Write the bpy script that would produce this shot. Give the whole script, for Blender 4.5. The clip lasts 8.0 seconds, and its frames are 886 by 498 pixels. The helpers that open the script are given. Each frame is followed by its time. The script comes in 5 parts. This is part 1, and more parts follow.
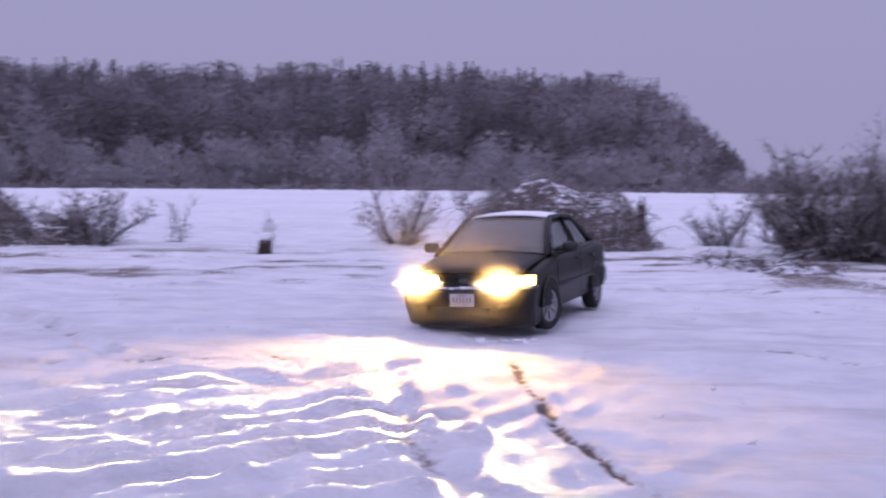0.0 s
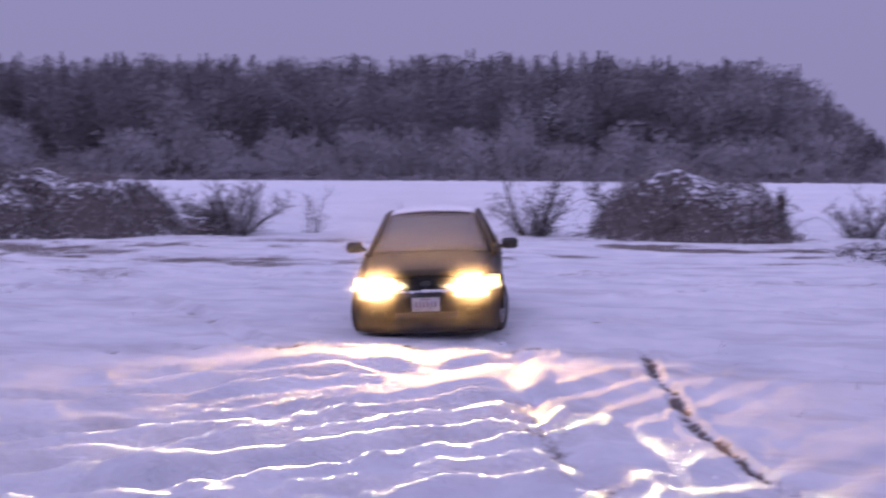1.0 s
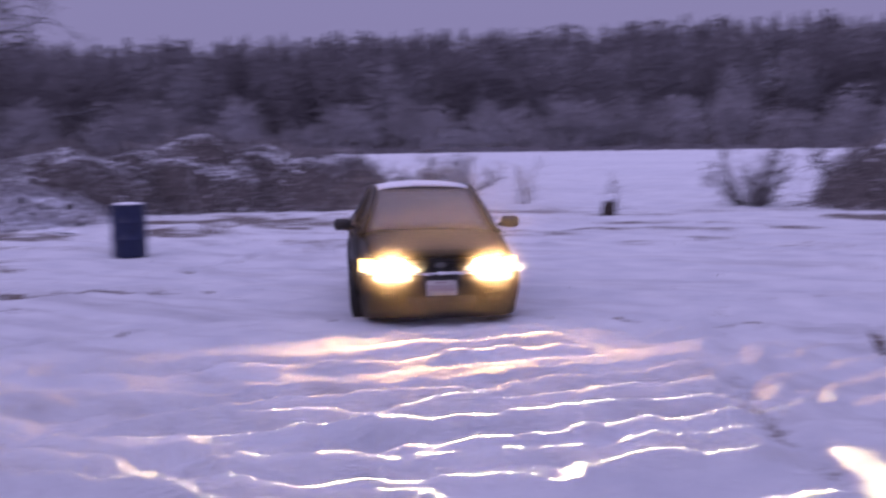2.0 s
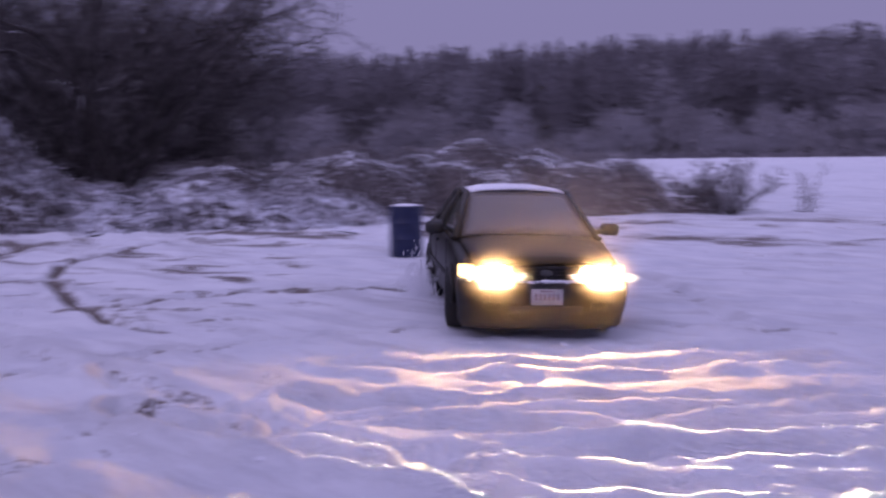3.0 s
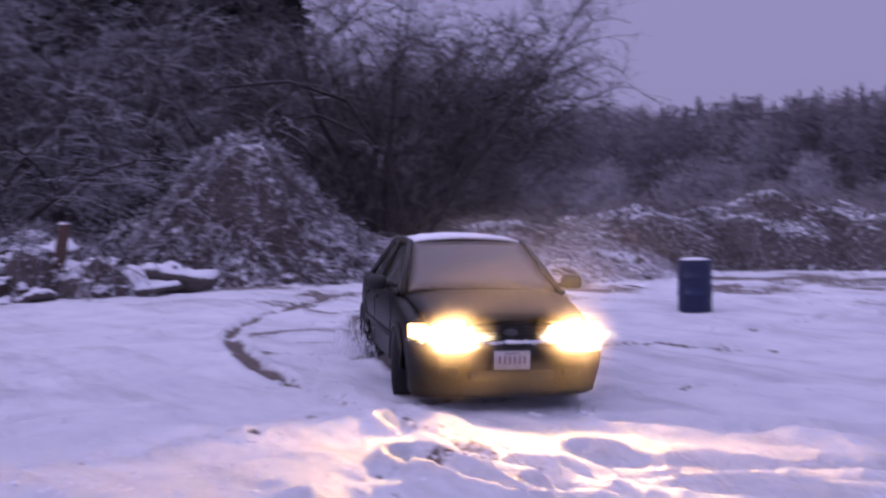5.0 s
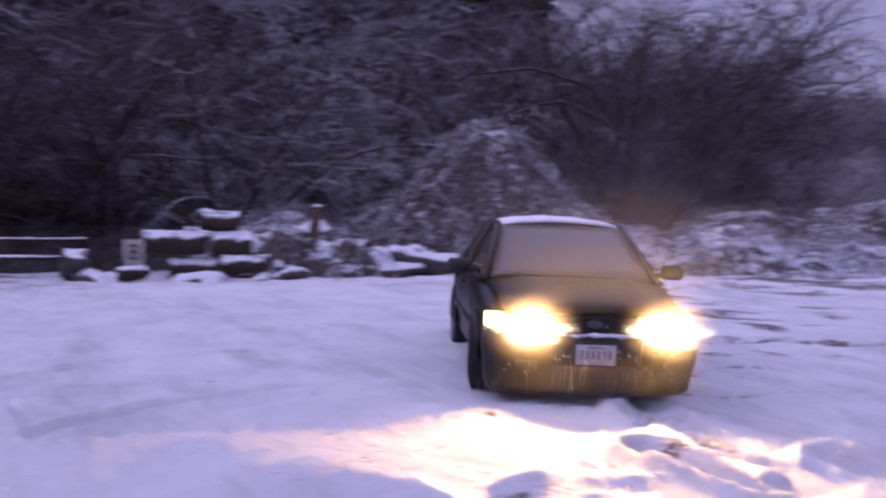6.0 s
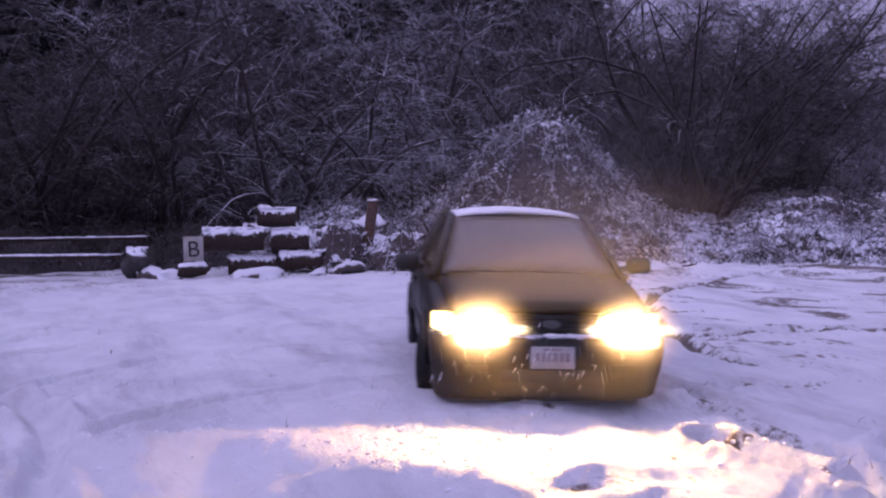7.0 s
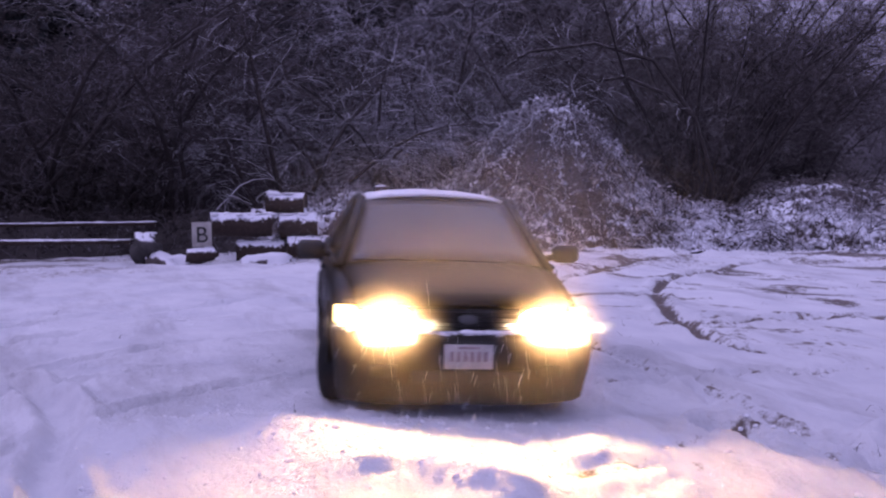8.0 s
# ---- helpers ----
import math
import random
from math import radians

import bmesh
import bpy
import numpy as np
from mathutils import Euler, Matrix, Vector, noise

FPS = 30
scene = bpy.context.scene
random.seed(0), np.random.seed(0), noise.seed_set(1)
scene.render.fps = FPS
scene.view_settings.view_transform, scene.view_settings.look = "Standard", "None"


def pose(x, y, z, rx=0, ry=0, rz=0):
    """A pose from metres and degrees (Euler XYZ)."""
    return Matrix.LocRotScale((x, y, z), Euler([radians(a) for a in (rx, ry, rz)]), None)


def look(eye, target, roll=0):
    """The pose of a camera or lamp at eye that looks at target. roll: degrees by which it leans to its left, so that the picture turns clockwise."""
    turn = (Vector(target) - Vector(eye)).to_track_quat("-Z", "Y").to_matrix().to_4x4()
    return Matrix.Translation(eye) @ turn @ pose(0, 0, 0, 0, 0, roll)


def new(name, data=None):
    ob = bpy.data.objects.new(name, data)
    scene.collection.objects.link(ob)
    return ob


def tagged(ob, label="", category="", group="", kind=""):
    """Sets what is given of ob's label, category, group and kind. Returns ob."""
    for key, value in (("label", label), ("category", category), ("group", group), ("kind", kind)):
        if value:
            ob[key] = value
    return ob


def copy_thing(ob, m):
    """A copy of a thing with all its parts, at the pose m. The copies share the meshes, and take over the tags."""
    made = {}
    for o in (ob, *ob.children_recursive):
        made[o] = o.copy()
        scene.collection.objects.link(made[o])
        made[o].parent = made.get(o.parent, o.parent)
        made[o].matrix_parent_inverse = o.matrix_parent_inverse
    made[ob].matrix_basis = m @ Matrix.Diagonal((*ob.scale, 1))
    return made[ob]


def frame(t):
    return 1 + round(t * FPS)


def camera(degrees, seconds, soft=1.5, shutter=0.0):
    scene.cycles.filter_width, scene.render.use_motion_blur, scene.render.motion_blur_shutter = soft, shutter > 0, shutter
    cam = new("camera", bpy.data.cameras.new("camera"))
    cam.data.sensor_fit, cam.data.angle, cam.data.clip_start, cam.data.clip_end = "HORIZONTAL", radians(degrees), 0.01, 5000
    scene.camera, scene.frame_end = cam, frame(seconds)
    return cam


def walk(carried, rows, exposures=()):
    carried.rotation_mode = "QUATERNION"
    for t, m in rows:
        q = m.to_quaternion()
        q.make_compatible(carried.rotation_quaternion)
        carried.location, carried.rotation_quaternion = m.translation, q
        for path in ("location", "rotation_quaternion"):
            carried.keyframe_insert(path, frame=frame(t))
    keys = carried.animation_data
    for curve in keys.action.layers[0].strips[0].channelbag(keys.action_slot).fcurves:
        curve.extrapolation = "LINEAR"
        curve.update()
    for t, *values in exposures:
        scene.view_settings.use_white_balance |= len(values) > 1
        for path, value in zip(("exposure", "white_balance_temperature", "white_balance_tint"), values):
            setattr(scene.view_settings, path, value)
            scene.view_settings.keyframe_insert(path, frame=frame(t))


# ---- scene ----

# ------------------------------------------------------------------ camera
EYE = (0.0, 0.0, 1.7)
cam = camera(45.29, 8.0, soft=2.2, shutter=1.1)
PAN = [(0.0, 3.28, -3.52, -0.49), (0.5, 6.86, -3.84, -0.39), (1.0, 10.35, -4.05, -0.29), (1.2, 12.01, -4.22, -0.17),
       (2.3, 26.25, -5.74, 1.56), (2.5, 29.51, -5.37, 1.98), (3.0, 36.17, -5.15, 0.58), (3.5, 42.01, -4.64, 0.14),
       (4.0, 44.57, -4.32, 0.55), (4.2, 46.14, -4.31, 1.0), (5.3, 54.0, -1.89, 0.3), (5.5, 56.52, -2.75, -0.11),
       (6.0, 64.4, -2.6, 0.11), (6.5, 67.25, -2.99, 0.94), (7.0, 67.36, -2.98, 1.2), (7.5, 67.57, -3.61, 1.04),
       (8.0, 67.8, -3.71, 1.05)]
walk(cam, [(t, pose(*EYE, 90 + pitch, roll, yaw)) for t, yaw, pitch, roll in PAN],
     exposures=[(0.0, 0.36, 6950, 1), (0.25, 0.07, 6700, 8), (1.2, 0.05, 6550, 12), (2.3, -0.17, 6500, 17), (4.2, -0.14, 6500, 15),
                (5.3, 0.16, 6500, 14), (8.0, 0.07, 6500, 17)])

# ------------------------------------------------------------------ dusk sky and light
world = bpy.data.worlds.new("dusk_sky")
scene.world = world
world.use_nodes = True
wn = world.node_tree
wn.nodes.clear()
sky = wn.nodes.new("ShaderNodeTexSky")
sky.sky_type = "NISHITA"
sky.sun_disc = False
sky.sun_elevation = radians(-2.0)
sky.sun_rotation = radians(200)
sky_bg = wn.nodes.new("ShaderNodeBackground")
sky_bg.inputs["Strength"].default_value = 0.02
wn.links.new(sky.outputs[0], sky_bg.inputs["Color"])
cloud_bg = wn.nodes.new("ShaderNodeBackground")
# even cloud, brighter overhead than at the horizon
sky_tc = wn.nodes.new("ShaderNodeTexCoord")
sky_sep = wn.nodes.new("ShaderNodeSeparateXYZ")
wn.links.new(sky_tc.outputs["Generated"], sky_sep.inputs[0])
sky_ramp = wn.nodes.new("ShaderNodeValToRGB")
sky_ramp.color_ramp.elements.new(0.30)
for stop, (at, col) in zip(sky_ramp.color_ramp.elements, ((0.0, (0.213, 0.198, 0.365, 1)), (0.30, (0.223, 0.212, 0.40, 1)), (1.0, (0.592, 0.56, 0.985, 1)))):
    stop.position, stop.color = at, col
wn.links.new(sky_sep.outputs[2], sky_ramp.inputs[0])
wn.links.new(sky_ramp.outputs[0], cloud_bg.inputs["Color"])
cloud_bg.inputs["Strength"].default_value = 1.22
cloud_add = wn.nodes.new("ShaderNodeAddShader")
world_out = wn.nodes.new("ShaderNodeOutputWorld")
wn.links.new(sky_bg.outputs[0], cloud_add.inputs[0])
wn.links.new(cloud_bg.outputs[0], cloud_add.inputs[1])
wn.links.new(cloud_add.outputs[0], world_out.inputs["Surface"])

sun = new("sun", bpy.data.lights.new("sun", "SUN"))
sun.data.energy = 0.75
sun.data.angle = radians(40)
sun.data.color = (0.70, 0.62, 1.0)
sun.matrix_world = look((0, 0, 30), (10, 32, 0))


# ------------------------------------------------------------------ materials
def shader(name, rough=0.7, metal=0.0, spec=0.4):
    mat = bpy.data.materials.new(name)
    mat.use_nodes = True
    nt = mat.node_tree
    b = nt.nodes["Principled BSDF"]
    b.inputs["Roughness"].default_value = rough
    b.inputs["Metallic"].default_value = metal
    b.inputs["Specular IOR Level"].default_value = spec
    return mat, nt, b


def noise_node(nt, scale, detail=4, where="Object", rough=0.6):
    tc = nt.nodes.new("ShaderNodeTexCoord")
    n = nt.nodes.new("ShaderNodeTexNoise")
    n.inputs["Scale"].default_value = scale
    n.inputs["Detail"].default_value = detail
    n.inputs["Roughness"].default_value = rough
    nt.links.new(tc.outputs[where], n.inputs["Vector"])
    return n


def ramp(nt, src, stops):
    r = nt.nodes.new("ShaderNodeValToRGB")
    els = r.color_ramp.elements
    while len(els) < len(stops):
        els.new(0.5)
    for e, (p, c) in zip(els, stops):
        e.position, e.color = p, (*c, 1)
    nt.links.new(src, r.inputs[0])
    return r


def mix(nt, fac, a, b):
    m = nt.nodes.new("ShaderNodeMix")
    m.data_type = "RGBA"
    for sock, v in ((m.inputs[0], fac), (m.inputs[6], a), (m.inputs[7], b)):
        if isinstance(v, (float, int)):
            sock.default_value = v
        elif isinstance(v, tuple):
            sock.default_value = (*v, 1)
        else:
            nt.links.new(v, sock)
    return m.outputs[2]


def calc(nt, op, a, b=0.0, clamp=False):
    m = nt.nodes.new("ShaderNodeMath")
    m.operation = op
    m.use_clamp = clamp
    for sock, v in ((m.inputs[0], a), (m.inputs[1], b)):
        if isinstance(v, (float, int)):
            sock.default_value = v
        else:
            nt.links.new(v, sock)
    return m.outputs[0]


def bump(nt, b, height, strength, dist):
    n = nt.nodes.new("ShaderNodeBump")
    n.inputs["Strength"].default_value = strength
    n.inputs["Distance"].default_value = dist
    nt.links.new(height, n.inputs["Height"])
    nt.links.new(n.outputs[0], b.inputs["Normal"])


def plain(name, col, rough=0.6, metal=0.0, grain=20.0, vary=0.35, relief=0.0, spec=0.4):
    mat, nt, b = shader(name, rough, metal, spec)
    n = noise_node(nt, grain, 5)
    big = noise_node(nt, grain * 0.13, 3)
    v = calc(nt, "ADD", calc(nt, "MULTIPLY", n.outputs[0], 0.5), calc(nt, "MULTIPLY", big.outputs[0], 0.5))
    lo = tuple(c * (1 - vary) for c in col)
    hi = tuple(min(1, c * (1 + vary)) for c in col)
    r = ramp(nt, v, [(0.3, lo), (0.7, hi)])
    nt.links.new(r.outputs[0], b.inputs["Base Color"])
    if relief:
        bump(nt, b, n.outputs[0], 0.6, relief)
    return mat


def snowy(name, col, frost=(0.82, 0.84, 0.9), amount=0.35, grain=14.0, relief=0.01, rough=0.8):
    """Something dark with snow lying on what faces up."""
    mat, nt, b = shader(name, rough)
    n = noise_node(nt, grain, 5)
    geo = nt.nodes.new("ShaderNodeNewGeometry")
    sep = nt.nodes.new("ShaderNodeSeparateXYZ")
    nt.links.new(geo.outputs["Normal"], sep.inputs[0])
    up = calc(nt, "ADD", sep.outputs[2], calc(nt, "MULTIPLY", calc(nt, "SUBTRACT", n.outputs[0], 0.5), 1.4))
    f = calc(nt, "MULTIPLY", calc(nt, "SUBTRACT", up, 1 - amount * 2), 6.0, True)
    base = ramp(nt, n.outputs[0], [(0.3, tuple(c * 0.6 for c in col)), (0.7, tuple(c * 1.4 for c in col))])
    nt.links.new(mix(nt, f, base.outputs[0], frost), b.inputs["Base Color"])
    bump(nt, b, n.outputs[0], 0.7, relief)
    return mat


def speckled(name, tones, rough=0.85):
    """Each small leaf or clump takes one of the tones."""
    mat, nt, b = shader(name, rough, 0, 0.2)
    geo = nt.nodes.new("ShaderNodeNewGeometry")
    r = ramp(nt, geo.outputs["Random Per Island"], tones)
    r.color_ramp.interpolation = "LINEAR"
    nt.links.new(r.outputs[0], b.inputs["Base Color"])
    return mat


def patchy(name, tones, scale):
    """Small leaves, dark or snow-laden in patches."""
    mat, nt, b = shader(name, 0.85, 0, 0.2)
    geo = nt.nodes.new("ShaderNodeNewGeometry")
    n = noise_node(nt, scale, 5, "Object", 0.7)
    f = calc(nt, "ADD", calc(nt, "MULTIPLY", geo.outputs["Random Per Island"], 0.34), calc(nt, "MULTIPLY", calc(nt, "SUBTRACT", n.outputs[0], 0.5), 2.2))
    r = ramp(nt, calc(nt, "ADD", f, 0.30), tones)
    nt.links.new(r.outputs[0], b.inputs["Base Color"])
    return mat


def snow_material():
    mat, nt, b = shader("snow_ground", 0.75, 0, 0.3)
    fine = noise_node(nt, 11.0, 9, "Object", 0.7)
    mid = noise_node(nt, 1.3, 5)
    broad = noise_node(nt, 0.05, 4)
    white = ramp(nt, calc(nt, "ADD", calc(nt, "MULTIPLY", mid.outputs[0], 0.6), calc(nt, "MULTIPLY", broad.outputs[0], 0.4)),
                 [(0.32, (0.66, 0.68, 0.74)), (0.5, (0.80, 0.81, 0.85)), (0.62, (0.88, 0.89, 0.92))])
    tc = nt.nodes.new("ShaderNodeTexCoord")
    turn = nt.nodes.new("ShaderNodeMapping")
    turn.inputs["Rotation"].default_value = (0, 0, radians(-38))
    turn.inputs["Scale"].default_value = (0.35, 1.6, 1.0)
    nt.links.new(tc.outputs["Object"], turn.inputs["Vector"])
    streak = nt.nodes.new("ShaderNodeTexNoise")
    streak.inputs["Scale"].default_value = 0.9
    streak.inputs["Detail"].default_value = 7
    streak.inputs["Roughness"].default_value = 0.68
    nt.links.new(turn.outputs[0], streak.inputs["Vector"])
    thin = ramp(nt, streak.outputs[0], [(0.50, (0, 0, 0)), (0.70, (1, 1, 1))])
    thin_f = calc(nt, "MULTIPLY", thin.outputs[0], 0.62)
    bare = nt.nodes.new("ShaderNodeAttribute")
    bare.attribute_name = "bare"
    earth = ramp(nt, fine.outputs[0], [(0.3, (0.045, 0.03, 0.022)), (0.55, (0.11, 0.07, 0.047)), (0.75, (0.22, 0.155, 0.10))])
    f = calc(nt, "SUBTRACT", calc(nt, "ADD", bare.outputs["Fac"], calc(nt, "MULTIPLY", calc(nt, "SUBTRACT", fine.outputs[0], 0.5), 2.3)), 0.45)
    f = calc(nt, "MULTIPLY", calc(nt, "MULTIPLY", f, 2.8, True), 0.9)
    nt.links.new(mix(nt, f, mix(nt, thin_f, white.outputs[0], (0.44, 0.43, 0.45)), earth.outputs[0]), b.inputs["Base Color"])
    # snow pressed to ice by the wheels is smooth and wet
    packed = nt.nodes.new("ShaderNodeAttribute")
    packed.attribute_name = "packed"
    nt.links.new(calc(nt, "SUBTRACT", 0.75, calc(nt, "MULTIPLY", packed.outputs["Fac"], 0.42)), b.inputs["Roughness"])
    crust = noise_node(nt, 42.0, 4, "Object", 0.6)
    h = calc(nt, "ADD", calc(nt, "ADD", fine.outputs[0], calc(nt, "MULTIPLY", crust.outputs[0], 0.35)), calc(nt, "MULTIPLY", mid.outputs[0], 1.5))
    bump(nt, b, h, 0.85, 0.07)
    return mat


SNOW = snow_material()
SNOWCAP = plain("fresh_snow", (0.84, 0.85, 0.89), 0.75, 0, 12, 0.06, 0.02)
BARK = snowy("frosted_bark", (0.045, 0.036, 0.033), (0.40, 0.40, 0.45), 0.10, 6)
DARKBARK = snowy("dark_bark", (0.028, 0.022, 0.02), (0.30, 0.29, 0.32), 0.04, 6)
FROSTBOUGH = snowy("snow_lined_bough", (0.05, 0.042, 0.04), (0.76, 0.77, 0.82), 0.37, 2.2)
TWIG = patchy("frosted_twigs", [(0.0, (0.024, 0.02, 0.02)), (0.33, (0.075, 0.066, 0.068)), (0.55, (0.32, 0.31, 0.335)), (1.0, (0.66, 0.66, 0.73))], 0.33)
PALETWIG = patchy("hoar_frost_twigs", [(0.0, (0.06, 0.052, 0.05)), (0.45, (0.14, 0.125, 0.122)), (0.75, (0.27, 0.255, 0.262)), (1.0, (0.52, 0.51, 0.54))], 0.33)
SHRUBTWIG = patchy("pale_shrub_twigs", [(0.0, (0.10, 0.088, 0.084)), (0.45, (0.22, 0.20, 0.20)), (0.75, (0.40, 0.38, 0.39)), (1.0, (0.62, 0.61, 0.65))], 0.33)
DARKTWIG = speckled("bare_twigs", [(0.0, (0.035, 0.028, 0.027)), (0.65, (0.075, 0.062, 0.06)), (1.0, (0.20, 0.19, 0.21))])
BRAMBLE = patchy("snowy_bramble", [(0.0, (0.05, 0.038, 0.033)), (0.45, (0.12, 0.095, 0.088)), (0.66, (0.24, 0.225, 0.24)), (0.95, (0.58, 0.58, 0.63))], 1.1)
# frost tones with the dark end lifted to paint in some haze
SOFTBRAMBLE = patchy("frosted_hazy_bramble", [(0.0, (0.14, 0.12, 0.114)), (0.45, (0.26, 0.232, 0.23)), (0.66, (0.38, 0.36, 0.37)), (0.95, (0.58, 0.57, 0.61))], 0.9)
MIDBRAMBLE = patchy("snow_streaked_bramble", [(0.0, (0.09, 0.072, 0.066)), (0.30, (0.15, 0.13, 0.127)), (0.5, (0.36, 0.345, 0.36)), (0.85, (0.74, 0.75, 0.80))], 1.7)
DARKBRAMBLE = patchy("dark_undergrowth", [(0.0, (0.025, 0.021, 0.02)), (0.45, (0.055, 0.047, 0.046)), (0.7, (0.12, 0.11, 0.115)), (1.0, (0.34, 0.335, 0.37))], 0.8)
WHITEBRAMBLE = patchy("snow_laden_bramble", [(0.0, (0.08, 0.06, 0.055)), (0.30, (0.22, 0.20, 0.20)), (0.55, (0.55, 0.54, 0.58)), (0.9, (0.80, 0.81, 0.86))], 1.1)
FROSTCANE = patchy("snow_lined_canes", [(0.0, (0.10, 0.085, 0.08)), (0.35, (0.34, 0.32, 0.33)), (0.6, (0.66, 0.66, 0.70)), (1.0, (0.84, 0.85, 0.89))], 1.3)
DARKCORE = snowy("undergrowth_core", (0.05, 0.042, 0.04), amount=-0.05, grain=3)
SOFTCORE = snowy("frosted_core", (0.095, 0.08, 0.078), amount=0.12, grain=7)
CORE = snowy("bramble_core", (0.07, 0.056, 0.052), amount=0.13, grain=4)
NEEDLE = speckled("frosted_needles", [(0.0, (0.012, 0.015, 0.014)), (0.7, (0.025, 0.028, 0.028)), (1.0, (0.08, 0.082, 0.09))])
# far tones are lifted and flattened, with distance haze put into the colour
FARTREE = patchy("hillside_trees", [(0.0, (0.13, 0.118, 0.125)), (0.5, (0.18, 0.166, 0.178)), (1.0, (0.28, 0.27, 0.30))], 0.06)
FARPALE = patchy("frosted_hazy_far_trees", [(0.0, (0.18, 0.168, 0.172)), (0.5, (0.26, 0.245, 0.26)), (1.0, (0.38, 0.37, 0.40))], 0.12)
LOGBARK = snowy("old_log", (0.035, 0.022, 0.016), amount=0.30, grain=14, relief=0.03)
POSTWOOD = snowy("weathered_wood", (0.085, 0.05, 0.036), amount=0.12, grain=18)


# ------------------------------------------------------------------ mesh tools
class Build:
    """Collects vertices and faces for one mesh."""

    def __init__(self):
        self.v, self.f, self.n = [], [], 0

    def add(self, verts, faces):
        self.v.extend(tuple(p) for p in verts)
        self.f.extend(tuple(i + self.n for i in q) for q in faces)
        self.n += len(verts)

    def tube(self, pts, radii, sides=5, cap=True):
        pts = [Vector(p) for p in pts]
        vs, fs = [], []
        for i, p in enumerate(pts):
            d = (pts[min(i + 1, len(pts) - 1)] - pts[max(i - 1, 0)])
            d = d.normalized() if d.length > 1e-9 else Vector((0, 0, 1))
            a = d.cross(Vector((0.31, 0.17, 0.93))) if abs(d.z) < 0.9 else d.cross(Vector((1, 0, 0)))
            a.normalize()
            b = d.cross(a)
            for k in range(sides):
                w = 2 * math.pi * k / sides
                vs.append(p + (a * math.cos(w) + b * math.sin(w)) * radii[i])
        for i in range(len(pts) - 1):
            for k in range(sides):
                j = (k + 1) % sides
                fs.append((i * sides + k, i * sides + j, (i + 1) * sides + j, (i + 1) * sides + k))
        if cap:
            fs.append(tuple(range(sides - 1, -1, -1)))
            fs.append(tuple((len(pts) - 1) * sides + k for k in range(sides)))
        self.add(vs, fs)

    def box(self, c, s, m=None, bevel=0.12):
        """A box with chamfered edges."""
        hx, hy, hz = s[0] / 2, s[1] / 2, s[2] / 2
        e = min(hx, hy, hz) * bevel
        bm = bmesh.new()
        bmesh.ops.create_cube(bm, size=1)
        for v in bm.verts:
            v.co = Vector((v.co.x * s[0], v.co.y * s[1], v.co.z * s[2]))
        bmesh.ops.bevel(bm, geom=bm.edges[:], offset=e, segments=1, affect="EDGES")
        m = Matrix.Translation(c) @ (m or Matrix())
        bm.verts.index_update()
        self.add([m @ v.co for v in bm.verts], [[v.index for v in q.verts] for q in bm.faces])
        bm.free()

    def lump(self, c, r, rough=0.2, rings=6, segs=9, rnd=random):
        """An uneven rounded lump with radii r."""
        vs, fs = [], []
        off = Vector((rnd.random() * 50, rnd.random() * 50, rnd.random() * 50))
        for i in range(1, rings):
            th = math.pi * i / rings
            for k in range(segs):
                ph = 2 * math.pi * k / segs
                d = Vector((math.sin(th) * math.cos(ph), math.sin(th) * math.sin(ph), math.cos(th)))
                q = 1 + rough * noise.noise(d * 1.7 + off) * 2
                vs.append((c[0] + d.x * r[0] * q, c[1] + d.y * r[1] * q, c[2] + d.z * r[2] * q))
        top, bot = len(vs), len(vs) + 1
        vs += [(c[0], c[1], c[2] + r[2]), (c[0], c[1], c[2] - r[2])]
        for i in range(rings - 2):
            for k in range(segs):
                j = (k + 1) % segs
                fs.append((i * segs + k, (i + 1) * segs + k, (i + 1) * segs + j, i * segs + j))
        for k in range(segs):
            j = (k + 1) % segs
            fs.append((top, k, j))
            fs.append((bot, (rings - 2) * segs + j, (rings - 2) * segs + k))
        self.add(vs, fs)

    def flake(self, c, size, rnd):
        """One small bent leaf or clump of two triangles."""
        a = Vector((rnd.gauss(0, 1), rnd.gauss(0, 1), rnd.gauss(0, 1))).normalized()
        b = a.cross(Vector((rnd.gauss(0, 1), rnd.gauss(0, 1), rnd.gauss(0, 1)))).normalized()
        n = a.cross(b) * size * 0.3
        c = Vector(c)
        self.add([c - a * size, c + b * size * 0.6 + n, c + a * size, c - b * size * 0.6 + n], [(0, 1, 2), (0, 2, 3)])

    def data(self, name, mat, smooth=True):
        me = bpy.data.meshes.new(name)
        me.from_pydata(self.v, [], self.f)
        me.materials.append(mat)
        if smooth:
            me.polygons.foreach_set("use_smooth", [True] * len(me.polygons))
        me.update()
        return me


def part(name, build, mat, parent, label="", smooth=True):
    ob = new(name, build.data(name, mat, smooth))
    ob.parent = parent
    if label:
        tagged(ob, label)
    return ob


def thing(name, at=(0, 0, 0), turn=0.0):
    ob = new(name)
    ob.empty_display_size = 0.2
    ob.matrix_basis = pose(*at, 0, 0, turn)
    return ob


def polar(az, r):
    a = radians(az)
    return -math.sin(a) * r, math.cos(a) * r


# ------------------------------------------------------------------ ground
TABLE = np.random.RandomState(5).rand(256, 256)


